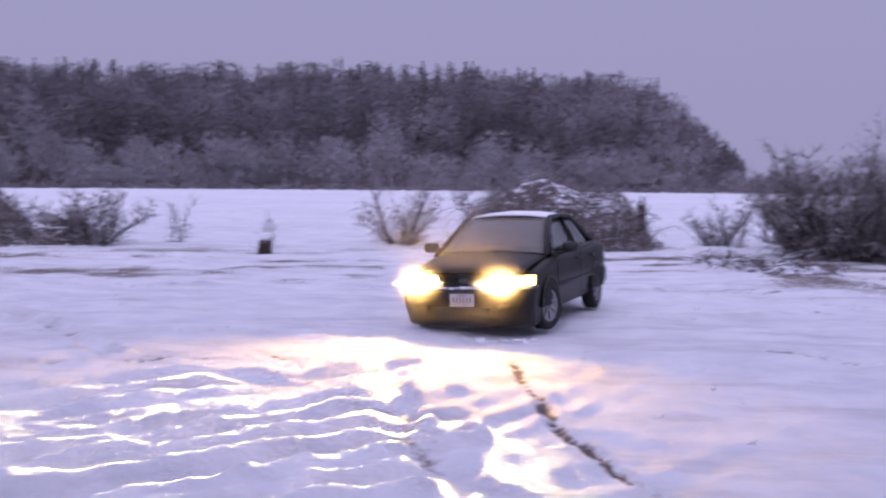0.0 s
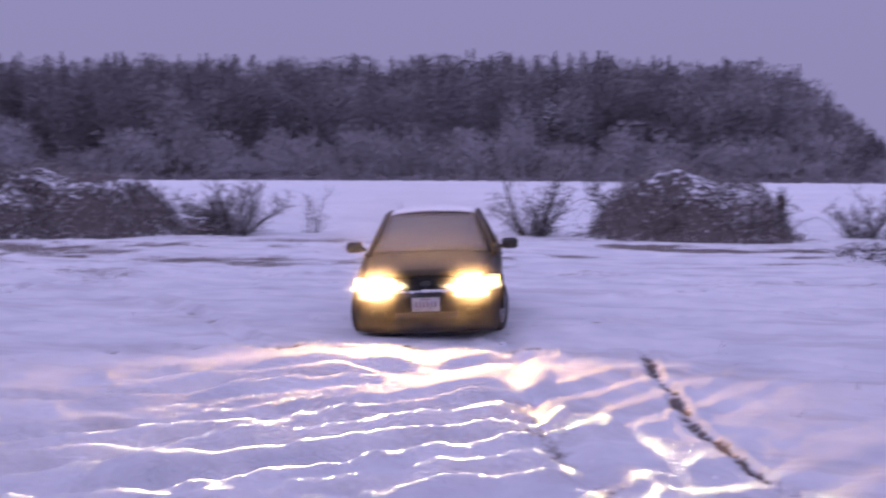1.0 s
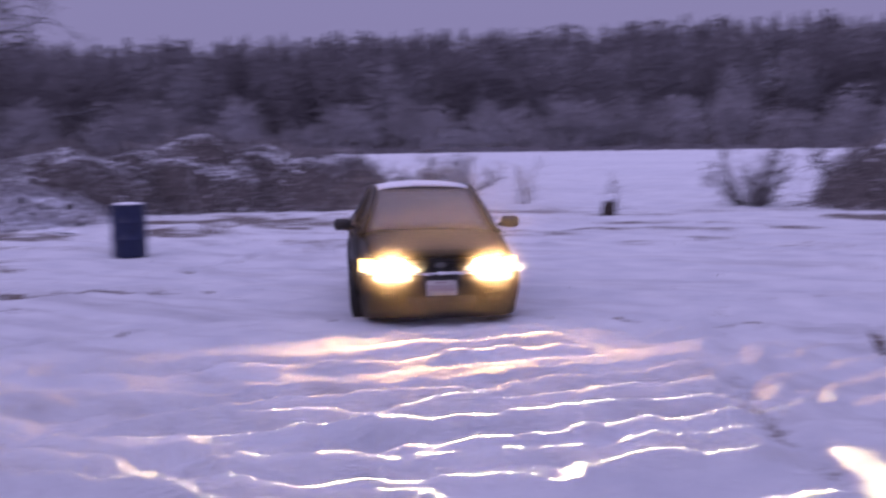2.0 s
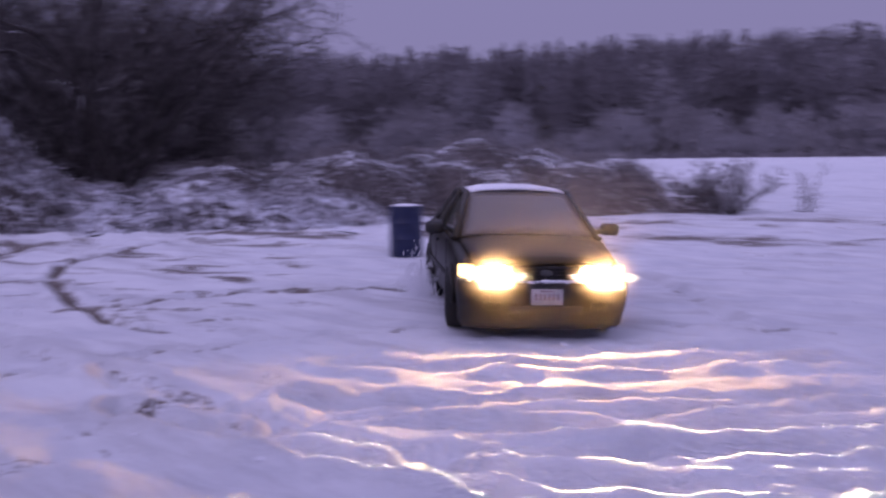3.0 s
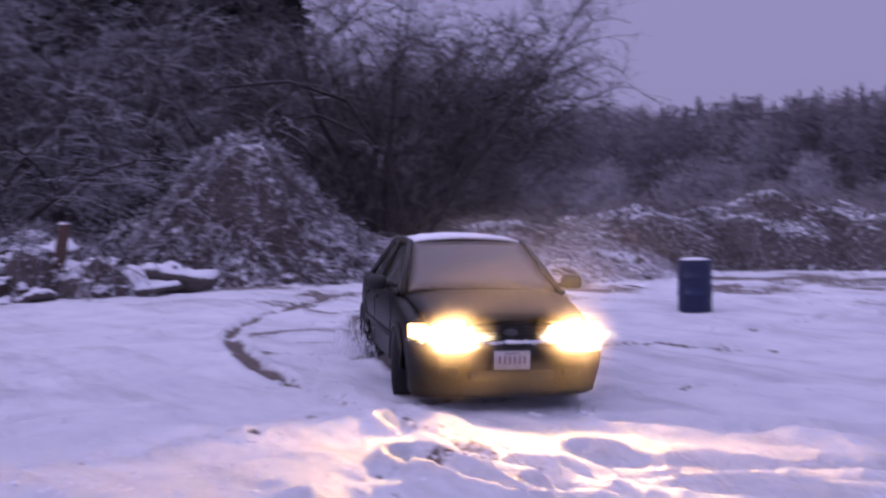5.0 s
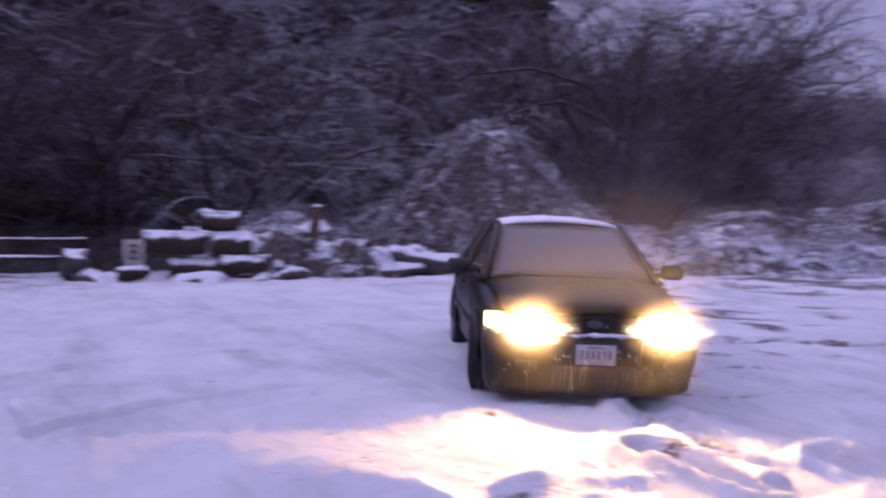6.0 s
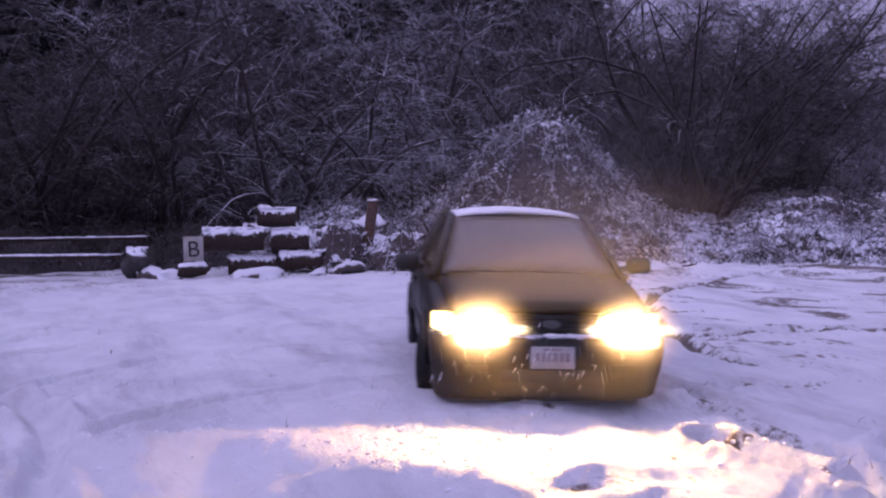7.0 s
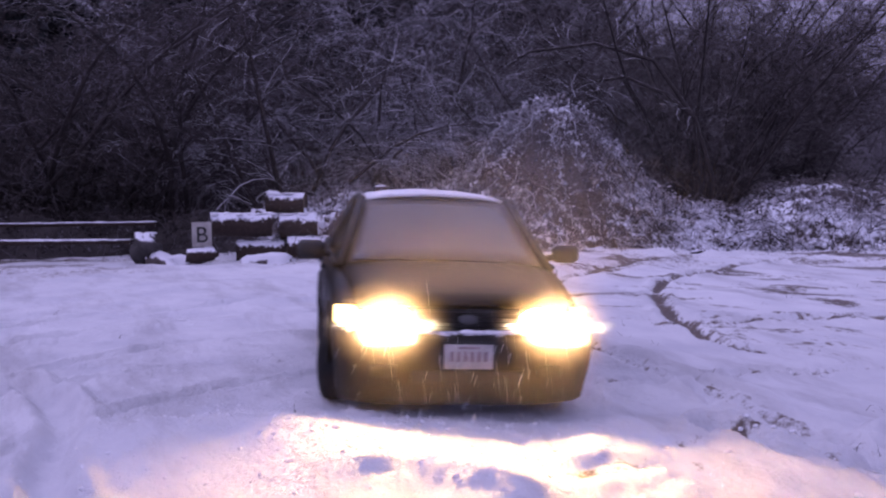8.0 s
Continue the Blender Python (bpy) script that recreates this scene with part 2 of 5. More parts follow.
def lattice(x, y):
    xi, yi = np.floor(x).astype(int), np.floor(y).astype(int)
    fx, fy = x - xi, y - yi
    fx, fy = fx * fx * (3 - 2 * fx), fy * fy * (3 - 2 * fy)
    a, b = TABLE[xi % 256, yi % 256], TABLE[(xi + 1) % 256, yi % 256]
    c, d = TABLE[xi % 256, (yi + 1) % 256], TABLE[(xi + 1) % 256, (yi + 1) % 256]
    return (a * (1 - fx) + b * fx) * (1 - fy) + (c * (1 - fx) + d * fx) * fy - 0.5


def rough_field(x, y, scale, octaves=3):
    s, amp = 0.0, 1.0
    for k in range(octaves):
        s = s + amp * lattice(x / scale * 2 ** k + 17.3 * k, y / scale * 2 ** k + 5.1 * k)
        amp *= 0.5
    return s


def level(x, y):
    """The broad lie of the land: a little higher towards the wood."""
    x, y = np.asarray(x, float), np.asarray(y, float)
    az = np.degrees(np.arctan2(-x, y))
    w = np.clip((az - 22) / 50, 0, 1)
    w = w * w * (3 - 2 * w)
    back = np.clip((170 - az) / 60, 0, 1)
    r = np.hypot(x, y)
    near = np.clip(r / 3, 0, 1)
    far = np.clip((60 - r) / 30, 0, 1)
    return -0.15 + 0.36 * w * near * far * back + 0.55 * np.clip((r - 50) / 135, 0, 1)


def spline(pts, step=0.12):
    out = []
    p = [np.array(q, float) for q in pts]
    p = [2 * p[0] - p[1]] + p + [2 * p[-1] - p[-2]]
    for i in range(1, len(p) - 2):
        n = max(2, int(np.linalg.norm(p[i + 1] - p[i]) / step))
        for k in range(n):
            t = k / n
            out.append(0.5 * (2 * p[i] + (p[i + 1] - p[i - 1]) * t + (2 * p[i - 1] - 5 * p[i] + 4 * p[i + 1] - p[i + 2]) * t * t
                              + (3 * p[i] - p[i - 1] - 3 * p[i + 1] + p[i + 2]) * t ** 3))
    out.append(p[-2])
    return np.array(out)


# wheel tracks in the snow: points, half width, depth, berm, how bare the earth lies
TRACKS = [
    ([(-1.5, 12.0), (-1.25, 10.86), (-0.97, 8.88), (-0.70, 7.53), (-0.29, 6.46), (0.3, 5.4)], 0.17, 0.045, 0.02, 0.36),
    ([(0.1, 11.4), (0.19, 10.07), (0.34, 9.18), (0.39, 8.13), (0.64, 7.2), (0.88, 6.59), (1.03, 6.29), (1.3, 5.8)], 0.065, 0.05, 0.02, 1.2),
    ([(-20.0, 15.5), (-18.04, 12.33), (-15.43, 8.94), (-12.64, 6.49), (-11.31, 5.8), (-9.6, 5.12), (-8.34, 4.92)], 0.10, 0.06, 0.04, 1.5),
    ([(-8.34, 4.92), (-7.32, 4.82), (-6.61, 4.85), (-5.6, 4.85)], 0.13, 0.08, 0.05, 0.5),
    ([(-17.35, 16.51), (-16.23, 13.59), (-14.62, 10.77), (-13.47, 9.19), (-11.98, 7.91), (-10.45, 7.05), (-9.34, 6.5), (-8.43, 6.28), (-7.9, 6.35)], 0.10, 0.06, 0.04, 1.3),
    ([(-6.44, 4.69), (-6.0, 4.66), (-5.4, 4.68), (-4.95, 4.74), (-4.3, 4.76), (-3.75, 4.8), (-3.3, 4.9), (-2.9, 5.04), (-1.6, 5.5)], 0.13, 0.15, 0.08, 0.0),
    ([(-5.4, 4.0), (-4.65, 4.11), (-4.28, 4.28), (-3.85, 4.32), (-3.4, 4.4), (-2.2, 4.75)], 0.12, 0.13, 0.08, 0.0),
    ([(-10.0, 6.1), (-9.59, 6.55), (-9.25, 7.03), (-9.33, 7.92), (-9.17, 9.06), (-8.88, 9.49), (-8.51, 10.27), (-7.52, 11.26)], 0.07, 0.05, 0.03, 1.3),
    ([(-5.0, 4.34), (-4.75, 4.36), (-4.5, 4.42)], 0.08, 0.03, 0.02, 0.75),
    ([(-5.35, 4.11), (-5.25, 4.37), (-5.25, 4.77)], 0.09, 0.02, 0.01, 0.6),
    ([(-4.6, 2.3), (-4.7, 2.6), (-4.74, 3.03), (-4.85, 3.47)], 0.12, 0.02, 0.02, 0.5),
    ([(-6.3, 2.0), (-6.37, 2.41), (-6.49, 2.92), (-6.53, 3.5)], 0.05, 0.03, 0.03, 0.8),
    ([(-10.6, 5.6), (-9.9, 6.2), (-9.55, 7.0), (-9.3, 9.33), (-8.14, 10.94), (-6.6, 12.0), (-5.56, 12.7), (-3.2, 12.7), (-1.18, 12.6), (0.35, 13.71), (2.32, 14.61), (6, 16.6)], 0.09, 0.05, 0.04, 0.75),
    ([(-6.8, 3.81), (-6.98, 4.3), (-6.91, 4.67), (-7.0, 5.1), (-7.13, 5.7), (-6.94, 6.13), (-7.0, 6.7)], 0.06, 0.045, 0.03, 0.9),
    ([(-7.0, 6.7), (-6.88, 7.15), (-6.59, 7.96), (-6.23, 8.9), (-5.23, 9.96), (-4.51, 10.3), (-2.5, 10.8), (0, 11.2)], 0.07, 0.05, 0.04, 0.95),
    ([(-4.4, 8.75), (-3.1, 9.77), (-1.97, 9.9), (-1.0, 10.8)], 0.14, 0.09, 0.05, 0.0),
    ([(-5.8, 6.5), (-4.39, 7.78), (-3.2, 8.9), (-2.0, 9.7)], 0.15, 0.09, 0.06, 0.0),
    ([(-5.2, 5.4), (-3.8, 6.73), (-2.13, 8.21), (-1.0, 9.1)], 0.15, 0.10, 0.06, 0.1),
    ([(-5.0, 5.1), (-4.17, 5.97), (-2.68, 7.09), (-1.1, 8.5)], 0.14, 0.10, 0.07, 0.0),
    ([(-5.2, 4.75), (-3.91, 5.59), (-1.83, 7.06), (-0.8, 7.8)], 0.15, 0.11, 0.07, 0.25),
    ([(-4.6, 4.5), (-3.32, 5.25), (-1.39, 6.85), (-0.4, 7.5)], 0.13, 0.10, 0.07, 0.0),
    ([(-3.6, 4.6), (-2.2, 5.4), (-0.6, 6.4)], 0.14, 0.09, 0.07, 0.1),
    ([(-8.0, -0.9), (-8.77, -0.06), (-9.42, 0.61), (-9.96, 1.54), (-9.97, 2.79), (-9.6, 4.2)], 0.09, 0.06, 0.035, 0.0),
    ([(-6.2, -0.4), (-6.69, 0.19), (-7.46, 1.03), (-7.8, 2.17), (-7.9, 3.2)], 0.09, 0.06, 0.035, 0.0),
    ([(-7.4, -0.8), (-8.04, -0.06), (-8.59, 0.76), (-8.81, 1.68), (-8.8, 2.6)], 0.09, 0.05, 0.03, 0.0),
    ([(-11.4, -1.0), (-12.01, -0.06), (-12.84, 1.8), (-13.38, 3.76), (-13.2, 6.0)], 0.13, 0.07, 0.05, 0.25),
    ([(-5.2, 0.13), (-5.94, 0.13), (-6.88, 0.24), (-7.74, 0.21), (-8.6, 0.0)], 0.11, 0.09, 0.06, 0.0),
    ([(-10.0, -0.8), (-10.7, 0.2), (-11.3, 1.4), (-11.5, 2.8), (-11.3, 4.2)], 0.12, 0.06, 0.045, 0.1),
    ([(-5.2, 3.45), (-5.26, 3.8), (-5.35, 4.1)], 0.08, 0.015, 0.01, 0.5),
    ([(-13.75, 19.85), (-13.73, 23.93), (-11.85, 24.41), (-10.17, 25.05), (-7, 25)], 0.4, 0.05, 0.05, 0.62),
    ([(-9.0, 12.5), (-9.25, 13.33), (-9.61, 15.99), (-8.93, 16.85)], 0.12, 0.05, 0.04, 0.7),
    ([(-7.88, 14.87), (-6.08, 13.53), (-4.13, 10.95)], 0.12, 0.06, 0.05, 0.3),
    ([(-0.09, 16.34), (1.46, 17.1), (3.35, 17.97), (7, 19.5)], 0.15, 0.05, 0.04, 0.6),
    ([(-19.06, 16.98), (-19.49, 15.28), (-17.81, 12.04), (-14.55, 8.06)], 0.35, 0.06, 0.05, 0.6),
    ([(-23, 20), (-18, 18.5), (-14, 18), (-10, 19)], 0.5, 0.05, 0.05, 0.6),
    ([(-24, 13), (-21, 15), (-18, 19), (-14, 21.5)], 0.45, 0.05, 0.05, 0.6),
    ([(-16, 14.5), (-13, 15.5), (-10, 18), (-6, 19)], 0.3, 0.05, 0.04, 0.5),
    ([(-2.0, 20.5), (1.5, 19.0), (6, 19.5), (11, 21)], 0.3, 0.04, 0.03, 0.5),
    ([(3.0, 12.0), (4.5, 11.2), (7, 11.5)], 0.12, 0.03, 0.02, 0.6),
    ([(1.5, 11.0), (3.5, 10.2), (5.5, 10.4)], 0.10, 0.05, 0.04, 0.4),
]
# thrown-up banks of loose snow: points, half width, height
BANKS = [
    ([(-6.95, 1.74), (-7.16, 2.15), (-7.18, 2.81), (-6.63, 3.68), (-6.67, 4.32)], 0.16, 0.04),
    ([(-6.1, 0.75), (-6.05, 1.2), (-5.75, 1.5), (-5.3, 1.75)], 0.5, 0.14),
    ([(-5.3, 1.75), (-4.9, 2.0), (-4.4, 2.1)], 0.25, 0.12),
    ([(-5.7, 3.5), (-5.3, 3.1), (-4.9, 2.9), (-4.4, 3.1)], 0.2, 0.05),
    ([(-5.9, 4.3), (-5.2, 4.0), (-4.6, 3.7)], 0.2, 0.04),
]


def nearest(px, py, line):
    best = np.full(px.shape, 1e9)
    for a in range(0, len(line), 1):
        d = (px - line[a, 0]) ** 2 + (py - line[a, 1]) ** 2
        np.minimum(best, d, out=best)
    return np.sqrt(best)


def make_ground():
    az = np.concatenate([np.arange(-27, 97, 0.22), np.arange(97, 333, 4.0)])
    r = [0.0, 0.6, 1.2, 1.8, 2.4, 2.9]
    while r[-1] < 3000:
        r.append(r[-1] * (1.0072 if r[-1] < 30 else 1.03 if r[-1] < 90 else 1.12))
    r = np.array(r[1:])
    na, nr = len(az), len(r)
    A, R = np.meshgrid(np.radians(az), r)
    x, y = (-np.sin(A) * R).ravel(), (np.cos(A) * R).ravel()
    rr = R.ravel()
    z = level(x, y)
    fade = np.clip((70 - rr) / 40, 0, 1)
    along, across = 0.78 * x + 0.62 * y, -0.62 * x + 0.78 * y
    here = np.degrees(np.arctan2(-x, y))
    churn = np.clip((12.5 - rr) / 4, 0, 1) * np.clip((here + 14) / 10, 0, 1) * np.clip((60 - here) / 14, 0, 1)
    # rings left by earlier rounds of driving
    rho = np.hypot(x + 7.0, y - 13.5) + 0.07 * rough_field(x, y, 2.2, 2)
    arc = np.arctan2(y - 13.5, x + 7.0) * 7.0
    wave = np.abs(rough_field(arc * 0.16, rho, 0.8, 3))
    ring = np.sin(6.2832 * rho / 0.47 + 1.0 * rough_field(arc * 0.16, rho, 1.6, 2)) * np.clip(0.6 + 1.5 * rough_field(arc * 0.2 + 20, rho, 1.2, 2), 0, 1.2)
    z = z + fade * (0.06 * rough_field(x, y, 5.0) + 0.04 * rough_field(x + 40, y, 1.2) + (0.024 + 0.022 * churn) * rough_field(x, y + 9, 0.36, 4))
    z = z + np.clip((13 - rr) / 4, 0, 1) * 0.016 * rough_field(x + 5, y + 2, 0.13, 3)
    z = z + fade * churn * (0.010 - 0.035 * wave + 0.028 * ring * np.clip((47 - here) / 12, 0, 1))
    # drifted streaks over the rest of the clearing
    z = z + fade * (1 - churn) * 0.03 * rough_field(along * 0.35, across, 0.5, 3)
    z = z + (1 - fade) * np.clip(rr / 400, 0, 1) * 0.3 * rough_field(x, y, 60, 2)
    bare = np.zeros_like(x)
    clumps = rough_field(x + 3, y + 11, 0.4, 4)
    cut, heap = np.zeros_like(x), np.zeros_like(x)
    for pts, w, depth, berm, soil in TRACKS:
        line = spline(pts)
        lo, hi = line.min(0) - 4 * w - 0.3, line.max(0) + 4 * w + 0.3
        k = np.where((x > lo[0]) & (x < hi[0]) & (y > lo[1]) & (y < hi[1]))[0]
        d = nearest(x[k] + 0.05 * rough_field(x[k], y[k], 0.8), y[k] + 0.05 * rough_field(x[k] + 9, y[k], 0.8), line)
        q = d / w
        cut[k] = np.minimum(cut[k], -depth * np.exp(-q ** 4))
        heap[k] = np.maximum(heap[k], berm * (1 + 1.1 * clumps[k]) * np.exp(-((q - 1.7) / 0.6) ** 2))
        bare[k] = np.maximum(bare[k], soil * np.exp(-(q / 0.95) ** 2) * (1.15 + 1.15 * clumps[k]))
    z += cut + heap
    packed = np.clip(1.3 * np.exp(-(nearest(x, y, spline(TRACKS[0][0])) / 0.17) ** 4), 0, 1)
    bank = np.zeros_like(x)
    for pts, w, high in BANKS:
        line = spline(pts)
        k = np.where((np.abs(x - line[:, 0].mean()) < 4) & (np.abs(y - line[:, 1].mean()) < 4))[0]
        q = nearest(x[k], y[k], line) / w
        bank[k] = np.maximum(bank[k], high * (1 + 0.22 * rough_field(x[k], y[k], 0.45, 4)) * np.exp(-q ** 2))
    z += bank
    # rough grass showing through along the edges of the clearing
    edge = np.clip((np.hypot(x, y) - 15) / 8, 0, 1) * np.clip((34 - rr) / 6, 0, 1)
    bare = np.maximum(bare, edge * np.clip(0.25 + 1.7 * rough_field(here / 4.0, rr, 1.0, 4), 0, 0.9))
    # thin, driven-over snow on the way to the wood
    worn = np.clip((here - 40) / 5, 0, 1) * np.clip((66 - here) / 5, 0, 1) * np.clip((rr - 9) / 3, 0, 1) * np.clip((24 - rr) / 4, 0, 1)
    bare = np.maximum(bare, worn * np.clip(0.10 + 1.7 * rough_field(here / 4.0 + 40, rr * 2.2, 0.7, 5), 0, 0.9))
    verts = np.stack([x, y, z], 1)
    centre = len(verts)
    verts = np.vstack([verts, [[0, 0, -0.15]]])
    i = np.arange(nr - 1)[:, None] * na
    j = np.arange(na)[None, :]
    jn = (j + 1) % na
    quads = np.stack([i + j, i + jn, i + na + jn, i + na + j], -1).reshape(-1, 4)
    quads = quads[:, ::-1]
    faces = quads.tolist() + [(centre, k, (k + 1) % na) for k in range(na)]
    me = bpy.data.meshes.new("ground")
    me.from_pydata(verts.tolist(), [], faces)
    att = me.attributes.new("bare", "FLOAT", "POINT")
    att.data.foreach_set("value", np.append(bare, 0.0).astype(np.float32))
    att = me.attributes.new("packed", "FLOAT", "POINT")
    att.data.foreach_set("value", np.append(packed, 0.0).astype(np.float32))
    me.polygons.foreach_set("use_smooth", [True] * len(me.polygons))
    me.materials.append(SNOW)
    me.update()
    return tagged(new("ground", me), "snow-covered field with wheel tracks and bare grass", "ground", kind="structure")


GROUND = make_ground()


def ground_z(x, y):
    return float(level(x, y))


# ------------------------------------------------------------------ hillside wood, far off
def far_conifer(b, x, y, z, h, rnd):
    slim = rnd.uniform(0.16, 0.34)
    n = int(h * 15)
    b.tube([(x, y, z), (x, y, z + h * 0.8)], [0.25, 0.05], 4)
    for k in range(n):
        t = rnd.random() ** 0.8
        w = rnd.random() * 6.283
        rad = (1 - t) * h * slim + 0.08
        q = rad * rnd.uniform(0.25, 1)
        b.flake((x + math.cos(w) * q, y + math.sin(w) * q, z + h * (0.1 + 0.9 * t) - q * 0.25), rnd.uniform(0.22, 0.6) * (1.1 - 0.5 * t), rnd)


def far_round(b, x, y, z, h, w, rnd):
    """A leafless crown of several uneven sheaves of upward twigs."""
    b.tube([(x, y, z), (x, y, z + h * 0.6)], [0.2, 0.06], 4)
    for c in range(rnd.randrange(4, 8)):
        u, q = rnd.random() * 6.283, w * 0.30 * rnd.random()
        cx, cy, cz = x + math.cos(u) * q, y + math.sin(u) * q, z + h * rnd.uniform(0.35, 0.85)
        sx, sz = w * rnd.uniform(0.10, 0.2), h * rnd.uniform(0.08, 0.17)
        for k in range(int(h * w * 0.7) + 12):
            p = Vector((cx + rnd.gauss(0, sx), cy + rnd.gauss(0, sx), max(z, min(z + h, cz + rnd.gauss(0, sz)))))
            up = Vector((rnd.gauss(0, 0.35) + (p.x - x) * 0.06, rnd.gauss(0, 0.35) + (p.y - y) * 0.06, 1)).normalized() * rnd.uniform(0.4, 1.2)
            edge = Vector((rnd.gauss(0, 1), rnd.gauss(0, 1), 0)).normalized() * rnd.uniform(0.10, 0.26)
            b.add([p - edge, p + edge, p + up], [(0, 1, 2)])


def hill_top(az):
    """How high the wood's outline stands, in degrees."""
    xs = [-16, -12.5, -11.4, -7.9, -5.5, -1.4, 4, 12, 20.5, 27, 33, 41, 47, 56]
    ys = [0.9, 1.6, 2.5, 5.7, 7.1, 7.4, 8.4, 8.0, 7.5, 7.1, 6.1, 5.9, 5.6, 5.2]
    return float(np.interp(az, xs, ys))


def make_hill_woods():
    rnd = random.Random(11)
    hill = Build()
    cols, rows = 60, 12
    vs, fs = [], []

    def rise(az, r):
        return max(0.0, min(1.0, (r - 205) / 110)) * 0.42 * 285 * math.tan(radians(hill_top(az)))

    for i in range(cols + 1):
        a = -17 + 75 * i / cols
        for j in range(rows + 1):
            r = 200 + 130 * j / rows
            x, y = polar(a, r)
            vs.append((x, y, -0.5 + rise(a, r) + 0.6 * noise.noise(Vector((x * 0.05, y * 0.05, 0)))))
    for i in range(cols):
        for j in range(rows):
            k = i * (rows + 1) + j
            fs.append((k, k + 1, k + rows + 2, k + rows + 1))
    hill.add(vs, fs)
    ob = new("hillside", hill.data("hillside", snowy("hill_floor", (0.07, 0.06, 0.06), amount=-0.30, grain=0.6)))
    tagged(ob, "wooded hillside floor with patchy snow", "hill", kind="structure")

    dark, pale = Build(), Build()
    for k in range(1000):
        a = rnd.uniform(-12.6, 57)
        r = 215 + 105 * rnd.random() ** 0.8
        x, y = polar(a, r)
        z0 = rise(a, r) - 0.3
        top = 1.7 + r * math.tan(radians(hill_top(a))) * (0.85 + 0.25 * rnd.random() + 0.10 * noise.noise(Vector((a * 0.45, r * 0.03, 0))))
        h = max(5.0, min(22.0, top - z0))
        if rnd.random() < 0.46 + 0.4 * noise.noise(Vector((a * 0.3, 7, 0))):
            far_conifer(dark, x, y, z0, h * rnd.uniform(0.75, 1.0), rnd)
        else:
            far_round(pale if rnd.random() < 0.35 else dark, x, y, z0, h * rnd.uniform(0.7, 0.92), h * 0.5, rnd)
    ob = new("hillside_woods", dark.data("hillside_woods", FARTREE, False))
    tagged(ob, "frosted conifer wood on a far hillside, haze in its tones", "woods", kind="stuff")
    for k in range(190):
        a = rnd.uniform(-19, 57)
        r = rnd.uniform(192, 214)
        x, y = polar(a, r)
        h = rnd.uniform(4, 11.5) if a > -11 else rnd.uniform(2.5, 5)
        far_round(pale, x, y, -0.6, h, h * rnd.uniform(0.7, 1.2), rnd)
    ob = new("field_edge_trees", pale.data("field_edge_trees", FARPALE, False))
    tagged(ob, "frosted bare trees along the field's far edge, paled for haze", "woods", kind="stuff")
    hedge = Build()
    for k in range(3600):
        a = rnd.uniform(-24, 60)
        x, y = polar(a, rnd.uniform(183, 190))
        hedge.flake((x, y, rnd.uniform(-0.4, 1.3 + 0.8 * noise.noise(Vector((a, 0, 0))))), rnd.uniform(0.3, 0.8), rnd)
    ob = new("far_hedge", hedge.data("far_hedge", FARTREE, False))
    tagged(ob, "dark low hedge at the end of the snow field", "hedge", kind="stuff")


make_hill_woods()


